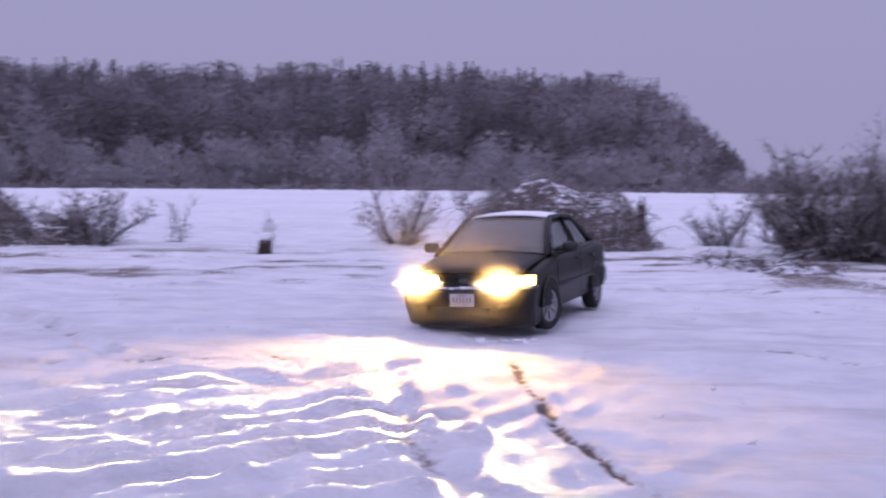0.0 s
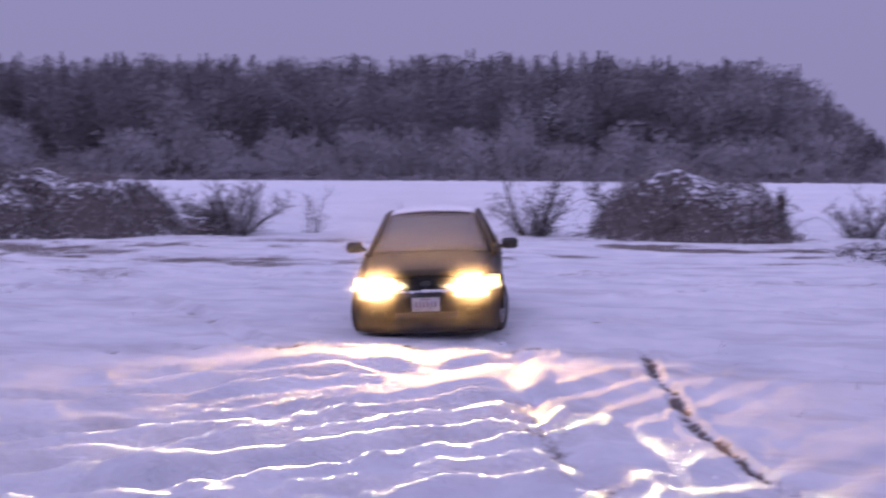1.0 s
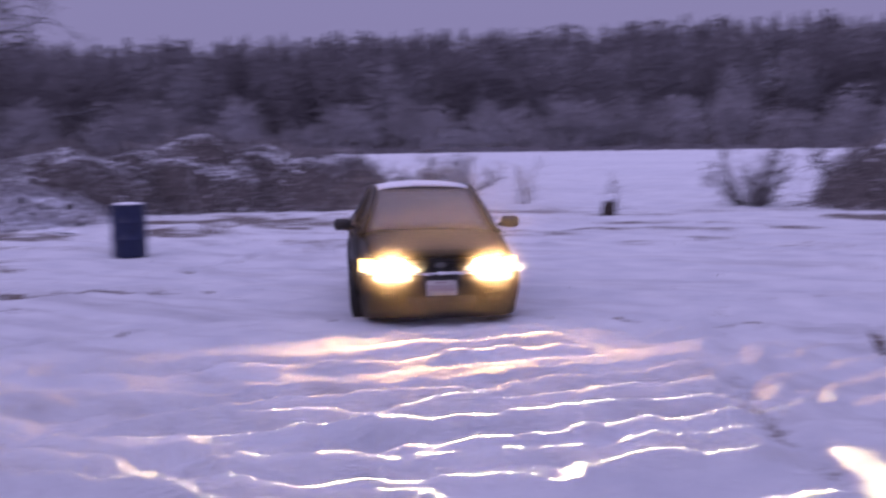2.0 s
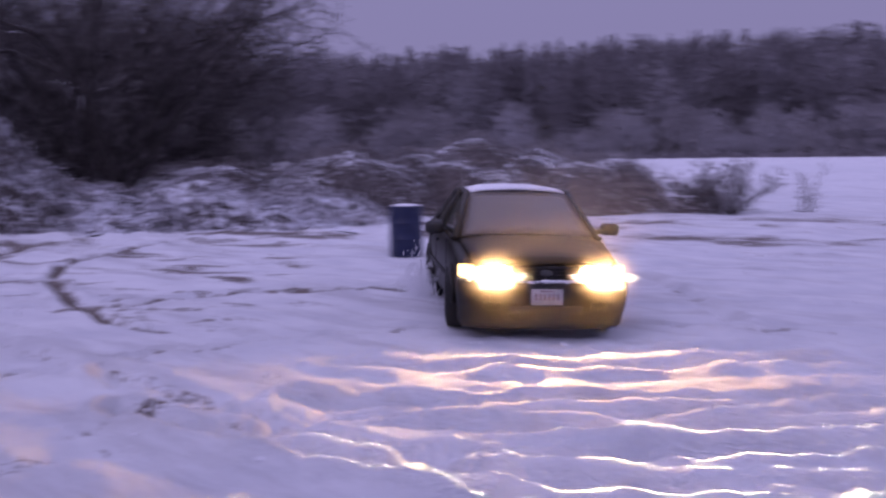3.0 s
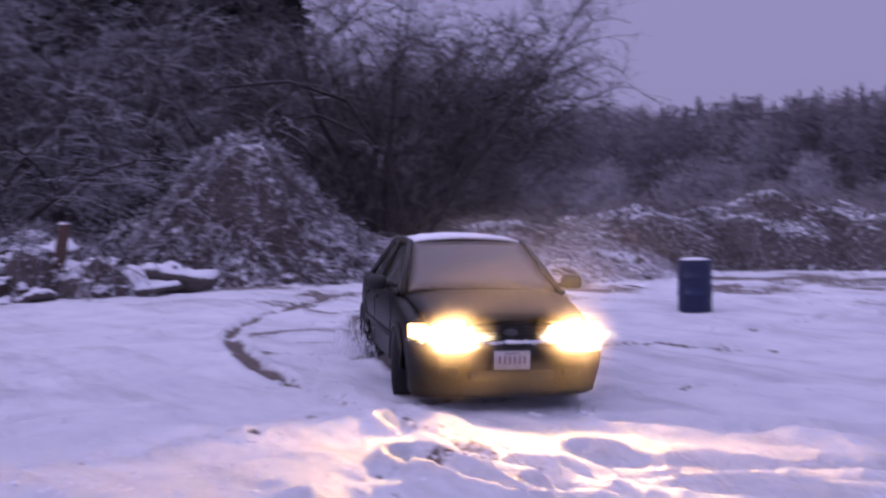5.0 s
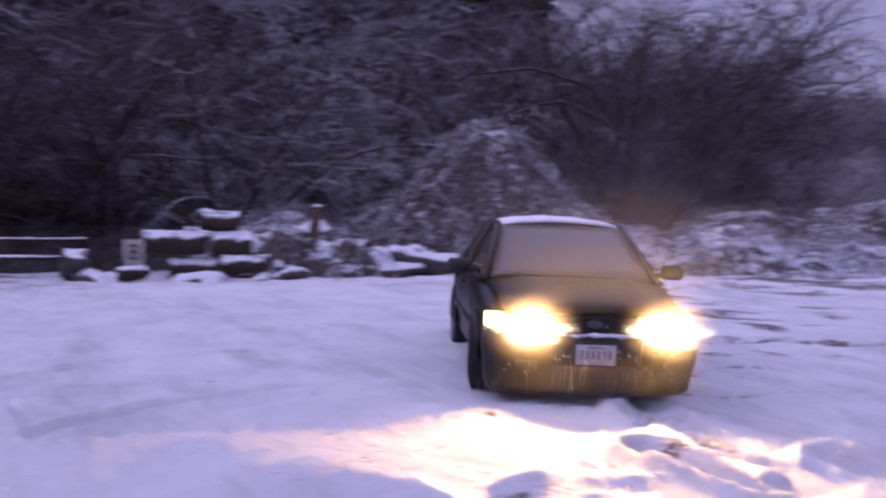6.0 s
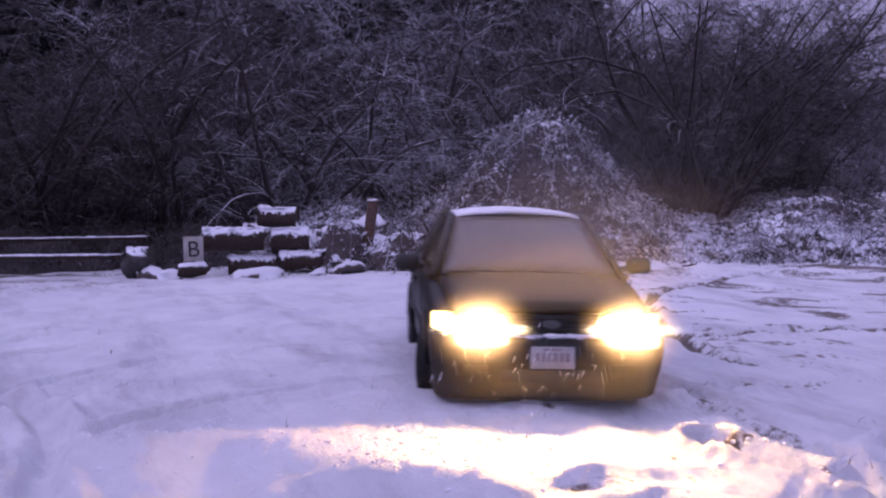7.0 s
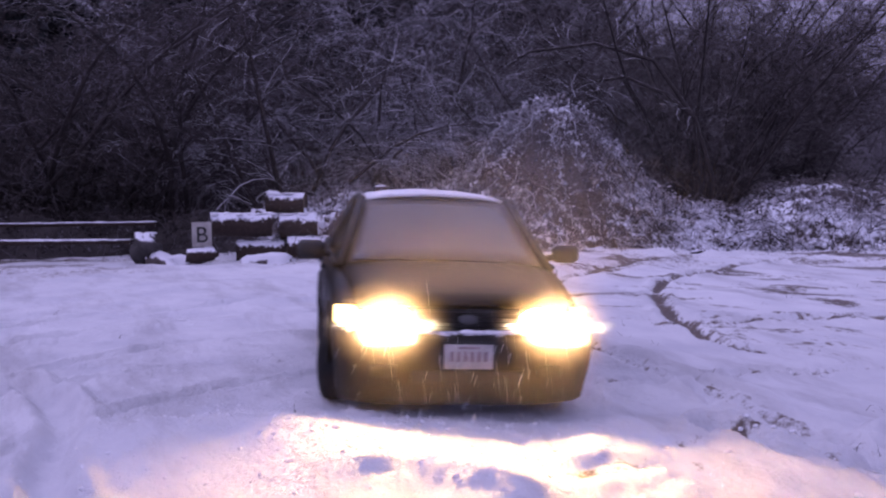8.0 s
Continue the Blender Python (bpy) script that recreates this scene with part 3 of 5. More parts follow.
# ------------------------------------------------------------------ brambles and shrubs
def bramble(name, az, r, half_w, half_d, high, seed, label, peak=1.6, flakes=260, mat=BRAMBLE):
    rnd = random.Random(seed)
    x0, y0 = polar(az, r)
    base = thing(name, (x0, y0, ground_z(x0, y0) - 0.08), az)
    core = Build()
    n = 28
    vs, fs = [], []
    off = seed * 3.7

    def top(u, v):
        q = math.sqrt(u * u + v * v + 0.004)
        return max(0.0, 1 - q ** peak) * high * (0.86 + 0.32 * noise.noise(Vector((u * 2.2 + off, v * 2.2, 0.3))))

    for i in range(n + 1):
        for j in range(n + 1):
            u, v = 2 * i / n - 1, 2 * j / n - 1
            vs.append((u * half_w, v * half_d, top(u, v) * 0.80 + 0.12 * noise.noise(Vector((u * 9 + off, v * 9, 0)))))
    for i in range(n):
        for j in range(n):
            k = i * (n + 1) + j
            fs.append((k, k + n + 1, k + n + 2, k + 1))
    core.add(vs, fs)
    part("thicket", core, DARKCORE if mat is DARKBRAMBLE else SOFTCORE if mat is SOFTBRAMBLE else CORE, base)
    canes, leaves, frosted = Build(), Build(), Build()
    area = half_w * half_d * 3.14
    laden = mat in (MIDBRAMBLE, WHITEBRAMBLE)

    def spot():
        w, q = rnd.random() * 6.283, math.sqrt(rnd.random())
        return q * math.cos(w), q * math.sin(w), w

    for k in range(int(area * 9)):
        u, v, w = spot()
        h = top(u, v)
        du, dv = rnd.gauss(0, 0.5), rnd.gauss(0, 0.5)
        lift = (0.55 + 0.12 * high) * rnd.uniform(0.4, 0.7)
        pts = [(u * half_w + du * t * 1.3, v * half_d + dv * t * 1.3, h * 0.7 + lift * math.sin(t * 2.6) - 0.35 * t * t) for t in (0, 0.25, 0.5, 0.75, 1)]
        canes.tube(pts, [0.012, 0.011, 0.009, 0.007, 0.004], 3, False)
    # canes arching outwards and down, each lined with a ridge of snow and hung with small snowy leaves
    for k in range(int(area * (13 if laden else 9))):
        u, v, w = spot()
        turn, far = w + rnd.gauss(0, 1.7), rnd.uniform(0.35, 1.15)
        arch, pts = rnd.uniform(0.04, 0.26), []
        for n_at in range(6):
            t = n_at / 5
            p, q = u + math.cos(turn) * far * t / half_w, v + math.sin(turn) * far * t / half_d
            turn += rnd.gauss(0, 0.16)
            pts.append(Vector((p * half_w, q * half_d, top(p, q) * 0.84 + 0.05 + arch * math.sin(t * 3.1) - 0.05 * t)))
        thick = rnd.uniform(0.005, 0.011)
        frosted.tube(pts, [thick * 0.6, thick, thick, thick * 0.9, thick * 0.7, 0.004], 3, False)
        for c in range(int(far * (26 if laden else 14))):
            i = rnd.randrange(5)
            at = pts[i].lerp(pts[i + 1], rnd.random()) + Vector((rnd.gauss(0, 0.035), rnd.gauss(0, 0.035), rnd.gauss(0.0, 0.03)))
            leaves.flake(at, rnd.uniform(0.018, 0.05), rnd)
    tagged(part("frosted_tangle", frosted, DARKTWIG if mat is DARKBRAMBLE else SHRUBTWIG if mat is SOFTBRAMBLE else FROSTCANE, base, "arching canes lined with snow"), kind="stuff")
    for k in range(int(area * flakes * (0.62 if laden else 0.6))):
        u, v, w = spot()
        leaves.flake((u * half_w + rnd.gauss(0, 0.1), v * half_d + rnd.gauss(0, 0.1), top(u, v) * 0.84 + rnd.gauss(0.0, 0.10)),
                     rnd.uniform(0.02, 0.07), rnd)
    tagged(part("cane_tangle", canes, DARKTWIG, base), kind="stuff")
    tagged(part("foliage", leaves, mat, base, "brown leaves loaded with snow", False), kind="stuff")
    return tagged(base, label, "bush")


bramble("bramble_bush", -2.7, 31.5, 3.1, 2.0, 2.7, 1, "rounded bramble bush dusted with snow in the field", 2.6, 340, SOFTBRAMBLE)
bramble("bramble_bush", 30.5, 33, 3.9, 2.2, 2.9, 2, "long brown bramble thicket capped with snow", 2.4, 340, SOFTBRAMBLE)
bramble("bramble_bush", 35.5, 32, 3.3, 2.2, 2.8, 3, "long brown bramble thicket capped with snow", 2.4, 340, SOFTBRAMBLE)
bramble("bramble_bush", 41.5, 31, 3.5, 2.2, 2.4, 4, "brown bramble thicket capped with snow beside the wood", 2.6, 340, SOFTBRAMBLE)
bramble("bramble_bush", 48.6, 31.0, 3.2, 1.8, 2.1, 16, "brown bramble thicket capped with snow beside the wood", 2.2, 340, SOFTBRAMBLE)
bramble("bramble_bush", 23.3, 33.0, 1.5, 0.8, 0.95, 5, "low brown bramble clump with snow", 2.6, 340, SOFTBRAMBLE)
bramble("bramble_bush", 61.9, 25.5, 3.9, 2.8, 5.7, 6, "tall pointed bramble mound heavily covered with snow", 0.8, 480, MIDBRAMBLE)
bramble("bramble_bush", 67.0, 27.0, 2.6, 1.8, 2.1, 12, "tangled bramble bank heavily covered with snow", 1.2, 300, mat=WHITEBRAMBLE)
bramble("bramble_bush", 55.5, 25.0, 3.3, 1.7, 1.25, 7, "low bramble bank covered with snow", 1.5, 330, mat=WHITEBRAMBLE)
bramble("bramble_bush", 49.0, 25.5, 3.4, 1.8, 1.35, 8, "low bramble bank covered with snow", 1.5, 330, mat=WHITEBRAMBLE)
bramble("bramble_bush", 44.0, 27.5, 2.6, 1.8, 1.2, 9, "low bramble bank covered with snow", 1.5, 300, mat=WHITEBRAMBLE)
bramble("bramble_bush", 73.5, 26.0, 3.4, 1.6, 1.9, 10, "snowy bramble bank behind the log pile", 1.4, 260, mat=WHITEBRAMBLE)
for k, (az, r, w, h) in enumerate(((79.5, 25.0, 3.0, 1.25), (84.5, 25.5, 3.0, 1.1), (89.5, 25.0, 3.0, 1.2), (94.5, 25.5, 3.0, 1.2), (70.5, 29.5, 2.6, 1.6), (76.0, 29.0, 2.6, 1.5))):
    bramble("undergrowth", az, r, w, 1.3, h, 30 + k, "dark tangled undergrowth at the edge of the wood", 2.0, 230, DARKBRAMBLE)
bramble("bramble_bush", -17.5, 29, 1.6, 1.2, 1.3, 13, "dark frosted shrub at the field's edge", 1.3, 200)
bramble("bramble_bush", -11.9, 25.5, 1.0, 0.6, 0.35, 14, "flattened clump of snowy weeds", 1.3, 260)
bramble("bramble_bush", -14.6, 24.0, 1.2, 0.7, 0.4, 15, "flattened clump of snowy weeds", 1.3, 260)


# ------------------------------------------------------------------ trees
def twig(b, p, d, length, r, rnd, droop):
    pts, rad = [p], [r]
    for s in range(1, 4):
        d = (d + Vector((rnd.gauss(0, 0.27), rnd.gauss(0, 0.27), rnd.gauss(0, 0.2) - droop))).normalized()
        p = p + d * length / 3
        pts.append(p)
        rad.append(r * (1 - 0.27 * s))
    b.tube(pts, rad, 3, False)
    return pts


def bare_tree(seed, high, stems, spread, droop, twigs, arch, reach, label, mat, bark):
    """A leafless tree: stems and limbs, long branches, and fine twigs with short spurs."""
    rnd = random.Random(seed)
    limbs, boughs, fine = Build(), Build(), Build()
    for s in range(stems):
        w = 6.283 * (s + rnd.random() * 0.7) / stems
        lean = spread * rnd.uniform(0.5, 1.1)
        d = Vector((math.cos(w) * lean, math.sin(w) * lean, 1)).normalized()
        p = Vector((math.cos(w) * 0.25, math.sin(w) * 0.25, -0.2))
        n = 9
        length = high * rnd.uniform(0.7, 1.05)
        r0 = 0.030 + 0.010 * high * (0.5 + 0.5 / stems)
        pts, rad = [p.copy()], [r0 * 1.3]
        for k in range(1, n + 1):
            d = (d + Vector((rnd.gauss(0, 0.10), rnd.gauss(0, 0.10), -arch * k / n))).normalized()
            p = p + d * length / n
            pts.append(p.copy())
            rad.append(max(0.012, r0 * (1 - 0.9 * k / n)))
        limbs.tube(pts, rad, 6)
        for k in range(1, n + 1):
            for q in range(3):
                a = rnd.random() * 6.283
                side = Vector((math.cos(a), math.sin(a), rnd.uniform(0.0, 0.8))).normalized()
                bd = (side + d * 0.45).normalized()
                bl = reach * length * rnd.uniform(0.14, 0.34) * (1.2 - 0.55 * k / n)
                # one long branch, bending under its snow
                bp, here = [pts[k].copy()], pts[k].copy()
                for c in range(6):
                    bd = (bd + Vector((rnd.gauss(0, 0.20), rnd.gauss(0, 0.20), rnd.gauss(0, 0.14) - droop * 0.6))).normalized()
                    here = here + bd * bl / 6
                    bp.append(here.copy())
                r1 = max(0.009, min(0.03, rad[k] * 0.32))
                boughs.tube(bp, [r1 * (1 - 0.13 * c) for c in range(7)], 4, False)
                for m in range(twigs):
                    i = rnd.randrange(1, 7)
                    start = bp[i - 1].lerp(bp[i], rnd.random())
                    along = (bp[i] - bp[i - 1]).normalized()
                    td = Vector((rnd.gauss(0, 1), rnd.gauss(0, 1), rnd.gauss(0, 0.7))).normalized()
                    tl = bl * rnd.uniform(0.20, 0.46)
                    tp = twig(fine, start, (td * 0.8 + along).normalized(), tl, rnd.uniform(0.0045, 0.0075), rnd, droop)
                    for e in range(7):
                        j = rnd.randrange(1, 4)
                        p0 = tp[j - 1].lerp(tp[j], rnd.random())
                        ahead = (tp[j] - tp[j - 1]).normalized()
                        dd = (ahead + Vector((rnd.gauss(0, 0.7), rnd.gauss(0, 0.7), rnd.gauss(0, 0.5)))).normalized() * tl * rnd.uniform(0.18, 0.42)
                        edge = dd.cross(Vector((rnd.gauss(0, 1), rnd.gauss(0, 1), rnd.gauss(0, 1)))).normalized() * 0.0055
                        fine.add([p0 - edge, p0 + edge, p0 + dd], [(0, 1, 2)])
    base = thing("tree")
    part("trunk", limbs, bark, base)
    part("bough", boughs, FROSTBOUGH if mat is TWIG else bark, base)
    part("crown", fine, mat, base, "", False)
    return tagged(base, label, "tree")


TREES = [
    bare_tree(21, 9.5, 5, 0.46, 0.12, 9, 0.10, 1.25, "leafless tree with arching branches white with frost", TWIG, BARK),
    bare_tree(22, 8.0, 7, 0.75, 0.20, 9, 0.22, 1.25, "bushy leafless tree with drooping frosted branches", TWIG, BARK),
    bare_tree(23, 9.0, 10, 0.55, 0.01, 8, 0.02, 1.0, "many-stemmed leafless tree with upright dark stems", PALETWIG, DARKBARK),
    bare_tree(25, 8.5, 6, 0.60, 0.10, 10, 0.12, 1.2, "leafless tree grey with hoar frost", PALETWIG, DARKBARK),
    bare_tree(24, 11.0, 3, 0.30, 0.14, 10, 0.10, 1.3, "tall leafless tree with frosted twigs", TWIG, BARK),
    bare_tree(26, 8.0, 6, 0.65, 0.14, 9, 0.16, 1.2, "dark leafless tree with few pale twigs", DARKTWIG, DARKBARK),
]
SPOTS = [
    # kind, azimuth, distance, turn, scale
    # kind 3 at 61.5 and 69.6 is pale to stand for lamp glow
    (2, 54.2, 31, 0, 1.0), (3, 53.3, 35, 40, 0.9), (2, 52.0, 38, 80, 0.80), (3, 52.5, 38, 10, 1.0), (3, 57.5, 34, 120, 0.95),
    (2, 59.0, 38, 200, 1.1), (3, 61.5, 32, 70, 1.0), (4, 64.0, 36, 150, 1.0), (1, 66.2, 31, 30, 1.0), (0, 69.0, 35, 250, 1.1),
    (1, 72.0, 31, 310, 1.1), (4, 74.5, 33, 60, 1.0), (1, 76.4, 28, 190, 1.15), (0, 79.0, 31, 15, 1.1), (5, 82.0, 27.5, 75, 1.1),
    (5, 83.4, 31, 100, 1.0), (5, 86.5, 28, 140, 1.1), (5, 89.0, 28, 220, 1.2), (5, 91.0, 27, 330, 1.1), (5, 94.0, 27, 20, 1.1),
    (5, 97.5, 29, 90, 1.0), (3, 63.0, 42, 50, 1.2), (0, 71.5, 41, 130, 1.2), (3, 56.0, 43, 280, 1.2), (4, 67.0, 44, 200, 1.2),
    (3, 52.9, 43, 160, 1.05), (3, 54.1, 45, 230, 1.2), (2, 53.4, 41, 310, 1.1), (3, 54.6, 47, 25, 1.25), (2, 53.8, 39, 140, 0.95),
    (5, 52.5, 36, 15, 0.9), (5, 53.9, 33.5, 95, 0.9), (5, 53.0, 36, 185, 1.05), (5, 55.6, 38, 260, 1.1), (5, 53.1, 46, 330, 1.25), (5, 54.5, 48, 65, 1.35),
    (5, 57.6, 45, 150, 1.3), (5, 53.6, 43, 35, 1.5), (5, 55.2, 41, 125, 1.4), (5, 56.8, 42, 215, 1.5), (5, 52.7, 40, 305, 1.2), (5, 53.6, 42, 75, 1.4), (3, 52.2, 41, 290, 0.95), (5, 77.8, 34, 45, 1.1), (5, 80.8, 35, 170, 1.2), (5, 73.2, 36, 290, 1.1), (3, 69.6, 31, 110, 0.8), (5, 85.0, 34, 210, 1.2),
    (3, 48.2, 38, 70, 0.6), (3, 46.9, 40, 160, 0.5), (3, 49.6, 36, 250, 0.65), (3, 47.5, 35, 330, 0.42), (3, 50.6, 40, 20, 0.75), (3, 45.6, 39, 200, 0.42),
    (3, 55.0, 40, 0, 1.5), (3, 56.6, 46, 95, 1.6), (5, 54.4, 38, 185, 1.3), (3, 58.3, 44, 275, 1.5), (5, 60.0, 46, 40, 1.5), (3, 53.6, 46, 130, 1.55),
]
used = set()
for kind, az, r, turn, size in SPOTS:
    x, y = polar(az, r)
    m = pose(x, y, ground_z(x, y) - 0.1, 0, 0, turn)
    if kind in used:
        tree = copy_thing(TREES[kind], m)
    else:
        tree = TREES[kind]
        tree.matrix_basis = m
        used.add(kind)
    tree.scale = (size, size, size)
    tagged(tree, group="trees of the wood")

def make_arched_limb():
    """A dark stem that leans out over the brambles, with a few bare side shoots."""
    base = thing("arching_stem", (*polar(54.4, 28.5), 0.0), 54.4)
    rnd = random.Random(44)
    stem, shoots = Build(), Build()
    for drop, reach, high in ((0.0, 4.3, 5.2), (0.25, 3.0, 4.3)):
        pts = [Vector((0.1 + drop, 0, 0.05)), Vector((0.15 + drop, 0, 1.6)), Vector((-0.05, 0, 3.2)), Vector((-0.25 * reach, -0.1, high - 0.5)),
               Vector((-0.6 * reach, -0.2, high)), Vector((-reach, -0.3, high - 0.15)), Vector((-reach - 0.6, -0.3, high - 0.5 - drop))]
        stem.tube(pts, [0.085, 0.075, 0.065, 0.055, 0.045, 0.032, 0.012], 7)
        for k in range(16):
            i = rnd.randrange(2, 6)
            start = pts[i].lerp(pts[i + 1], rnd.random())
            twig(shoots, start, Vector((rnd.gauss(-0.4, 0.6), rnd.gauss(0, 0.6), rnd.gauss(0.3, 0.7))).normalized(), rnd.uniform(0.5, 1.3), 0.011, rnd, 0.12)
    part("stem", stem, DARKBARK, base)
    tagged(part("side_shoot", shoots, FROSTBOUGH, base, "thin shoots lined with frost"), kind="stuff")
    tagged(base, "dark bare stem arching over the snowy brambles", "tree")


make_arched_limb()

# small frosted saplings in the field
sap = bare_tree(31, 3.0, 3, 0.25, 0.02, 5, 0.0, 1.0, "thin frosted sapling standing in the snow", SHRUBTWIG, BARK)
for k, (az, r, size) in enumerate([(5.4, 32, 1.0), (21.3, 32, 0.62), (12.8, 29, 0.36), (17.4, 33, 0.5), (-16.6, 29.5, 1.2), (-18.6, 28, 1.0),
                                   (-14.0, 36, 0.8), (-12.2, 33, 0.55), (-20.5, 27, 0.9), (24.5, 34, 0.5), (-1.5, 30.5, 0.55)]):
    x, y = polar(az, r)
    m = pose(x, y, ground_z(x, y) - 0.05, 0, 0, k * 47)
    tree = sap if k == 0 else copy_thing(sap, m)
    tree.matrix_basis = m
    tree.scale = (size, size, size)
    tagged(tree, group="saplings in the field")


shrub = bare_tree(33, 2.6, 10, 0.9, 0.04, 9, 0.06, 1.1, "dense leafless shrub grey with frost", SHRUBTWIG, BARK)
for k, (az, r, size) in enumerate([(-16.2, 29.5, 1.1), (-17.8, 28.5, 1.3), (-19.5, 28.0, 1.2), (-18.4, 31, 1.3), (-15.3, 33, 0.8), (-21.5, 27.5, 1.2),
                                   (21.4, 32.5, 0.75), (22.6, 33.4, 0.7), (5.4, 32.3, 0.7), (-5.9, 31, 0.7), (0.2, 32, 0.8), (44.5, 33, 1.0), (-11.2, 34, 0.6)]):
    x, y = polar(az, r)
    m = pose(x, y, ground_z(x, y) - 0.05, 0, 0, k * 61)
    tree = shrub if k == 0 else copy_thing(shrub, m)
    tree.matrix_basis = m
    tree.scale = (size, size, size)
    tagged(tree, category="shrub", group="shrubs in the field")


def conifer(seed, high):
    rnd = random.Random(seed)
    base = thing("conifer")
    trunk, crown = Build(), Build()
    trunk.tube([(0, 0, -0.2), (0, 0, high * 0.5), (0.1, 0, high)], [0.28, 0.17, 0.02], 7)
    for k in range(int(high * 16)):
        t = rnd.random()
        z = high * (0.04 + 0.95 * t)
        w = rnd.random() * 6.283
        length = (1 - t) * high * 0.24 + 0.3
        d = Vector((math.cos(w), math.sin(w), 0.15))
        p = Vector((0, 0, z))
        pts = [p + d * length * s / 3 - Vector((0, 0, 0.35 * length * (s / 3) ** 2)) for s in range(4)]
        trunk.tube(pts, [0.03, 0.024, 0.016, 0.006], 3, False)
        for q in range(16):
            s = rnd.uniform(0.15, 1)
            c = pts[0].lerp(pts[3], s) + Vector((rnd.gauss(0, 0.14), rnd.gauss(0, 0.14), rnd.gauss(-0.05, 0.1)))
            crown.flake(c, rnd.uniform(0.14, 0.34), rnd)
    part("trunk", trunk, BARK, base)
    part("crown", crown, NEEDLE, base, "", False)
    return tagged(base, "dark evergreen conifer standing behind the bare trees", "tree", "trees of the wood")


fir = conifer(41, 15)
FIRS = [(59.5 + 2.05 * k, 46 + 4 * ((k * 7) % 3) / 2, 0.85 + 0.12 * ((k * 5) % 4)) for k in range(21)]
FIRS += [(60.5 + 2.6 * k, 54 + 3 * ((k * 5) % 3) / 2, 1.05 + 0.12 * ((k * 3) % 4)) for k in range(18)]
for k, (az, r, size) in enumerate(FIRS):
    x, y = polar(az, r)
    m = pose(x, y, -0.2, 0, 0, k * 73)
    tree = fir if k == 0 else copy_thing(fir, m)
    tree.matrix_basis = m
    tree.scale = (size, size, size)


# ------------------------------------------------------------------ barrel, log pile, sign
def at_pile(az, z, r=21.0):
    x, y = polar(az, r)
    return x, y, z


def make_barrel():
    x, y = polar(38.2, 18.6)
    base = thing("barrel", (x, y, ground_z(x, y) - 0.03), 20)
    blue = plain("blue_plastic", (0.012, 0.018, 0.06), 0.45, 0, 8, 0.3)
    b = Build()
    prof = [(0.0, 0.0), (0.27, 0.0), (0.285, 0.02), (0.285, 0.28), (0.297, 0.295), (0.297, 0.32), (0.285, 0.335), (0.285, 0.56),
            (0.297, 0.575), (0.297, 0.6), (0.285, 0.615), (0.285, 0.84), (0.297, 0.855), (0.297, 0.88), (0.27, 0.885), (0.265, 0.865), (0.0, 0.865)]
    segs = 28
    vs, fs = [], []
    for rad, h in prof:
        for k in range(segs):
            w = 6.28319 * k / segs
            vs.append((rad * math.cos(w), rad * math.sin(w), h))
    for i in range(len(prof) - 1):
        for k in range(segs):
            j = (k + 1) % segs
            fs.append((i * segs + k, i * segs + j, (i + 1) * segs + j, (i + 1) * segs + k))
    b.add(vs, fs)
    part("drum", b, blue, base, smooth=True)
    s = Build()
    s.lump((0, 0, 0.885), (0.25, 0.25, 0.035), 0.1, 6, 16)
    part("snow_cap", s, SNOWCAP, base, "thin layer of snow")
    tagged(base, "dark blue plastic barrel standing in the snow", "barrel")


make_barrel()


def log(name, a, b, rad, seed, label):
    """A log from a to b with an uneven bark and snow along its top."""
    rnd = random.Random(seed)
    a, b = Vector(a), Vector(b)
    base = thing(name, tuple((a + b) / 2))
    mid = (a + b) / 2
    body = Build()
    n, sides = 9, 12
    d = (b - a).normalized()
    u = d.cross(Vector((0, 0, 1))).normalized()
    v = u.cross(d)
    vs, fs = [], []
    for i in range(n):
        p = a.lerp(b, i / (n - 1)) - mid
        for k in range(sides):
            w = 6.28319 * k / sides
            e = u * math.cos(w) + v * math.sin(w)
            q = rad * (1 + 0.16 * noise.noise(e * 1.5 + Vector((seed, i * 0.5, 0))))
            vs.append(p + e * q)
    for i in range(n - 1):
        for k in range(sides):
            j = (k + 1) % sides
            fs.append((i * sides + k, i * sides + j, (i + 1) * sides + j, (i + 1) * sides + k))
    fs.append(tuple(range(sides)))
    fs.append(tuple((n - 1) * sides + k for k in range(sides - 1, -1, -1)))
    body.add(vs, fs)
    part("bark", body, LOGBARK, base)
    snow = Build()
    turn = math.atan2(d.y, d.x)
    k = 0.02
    while k < 0.98:
        step = rnd.uniform(0.10, 0.30) / max(0.3, (b - a).length)
        p = a.lerp(b, min(1.0, k + step / 2)) - mid + u * rad * rnd.uniform(-0.3, 0.3)
        piece = Build()
        piece.lump((0, 0, 0), (step * (b - a).length * 0.62, rad * rnd.uniform(0.35, 0.8), rad * rnd.uniform(0.10, 0.30)), 0.5, 6, 9, rnd)
        m = Matrix.Translation(p + Vector((0, 0, rad * 0.9))) @ Matrix.Rotation(turn, 4, "Z")
        snow.add([m @ Vector(q) for q in piece.v], piece.f)
        k += step * rnd.uniform(0.8, 2.1)
    tagged(part("snow_cap", snow, SNOWCAP, base, "snow lying along the top"), kind="stuff")
    return tagged(base, label, "log", "log pile")


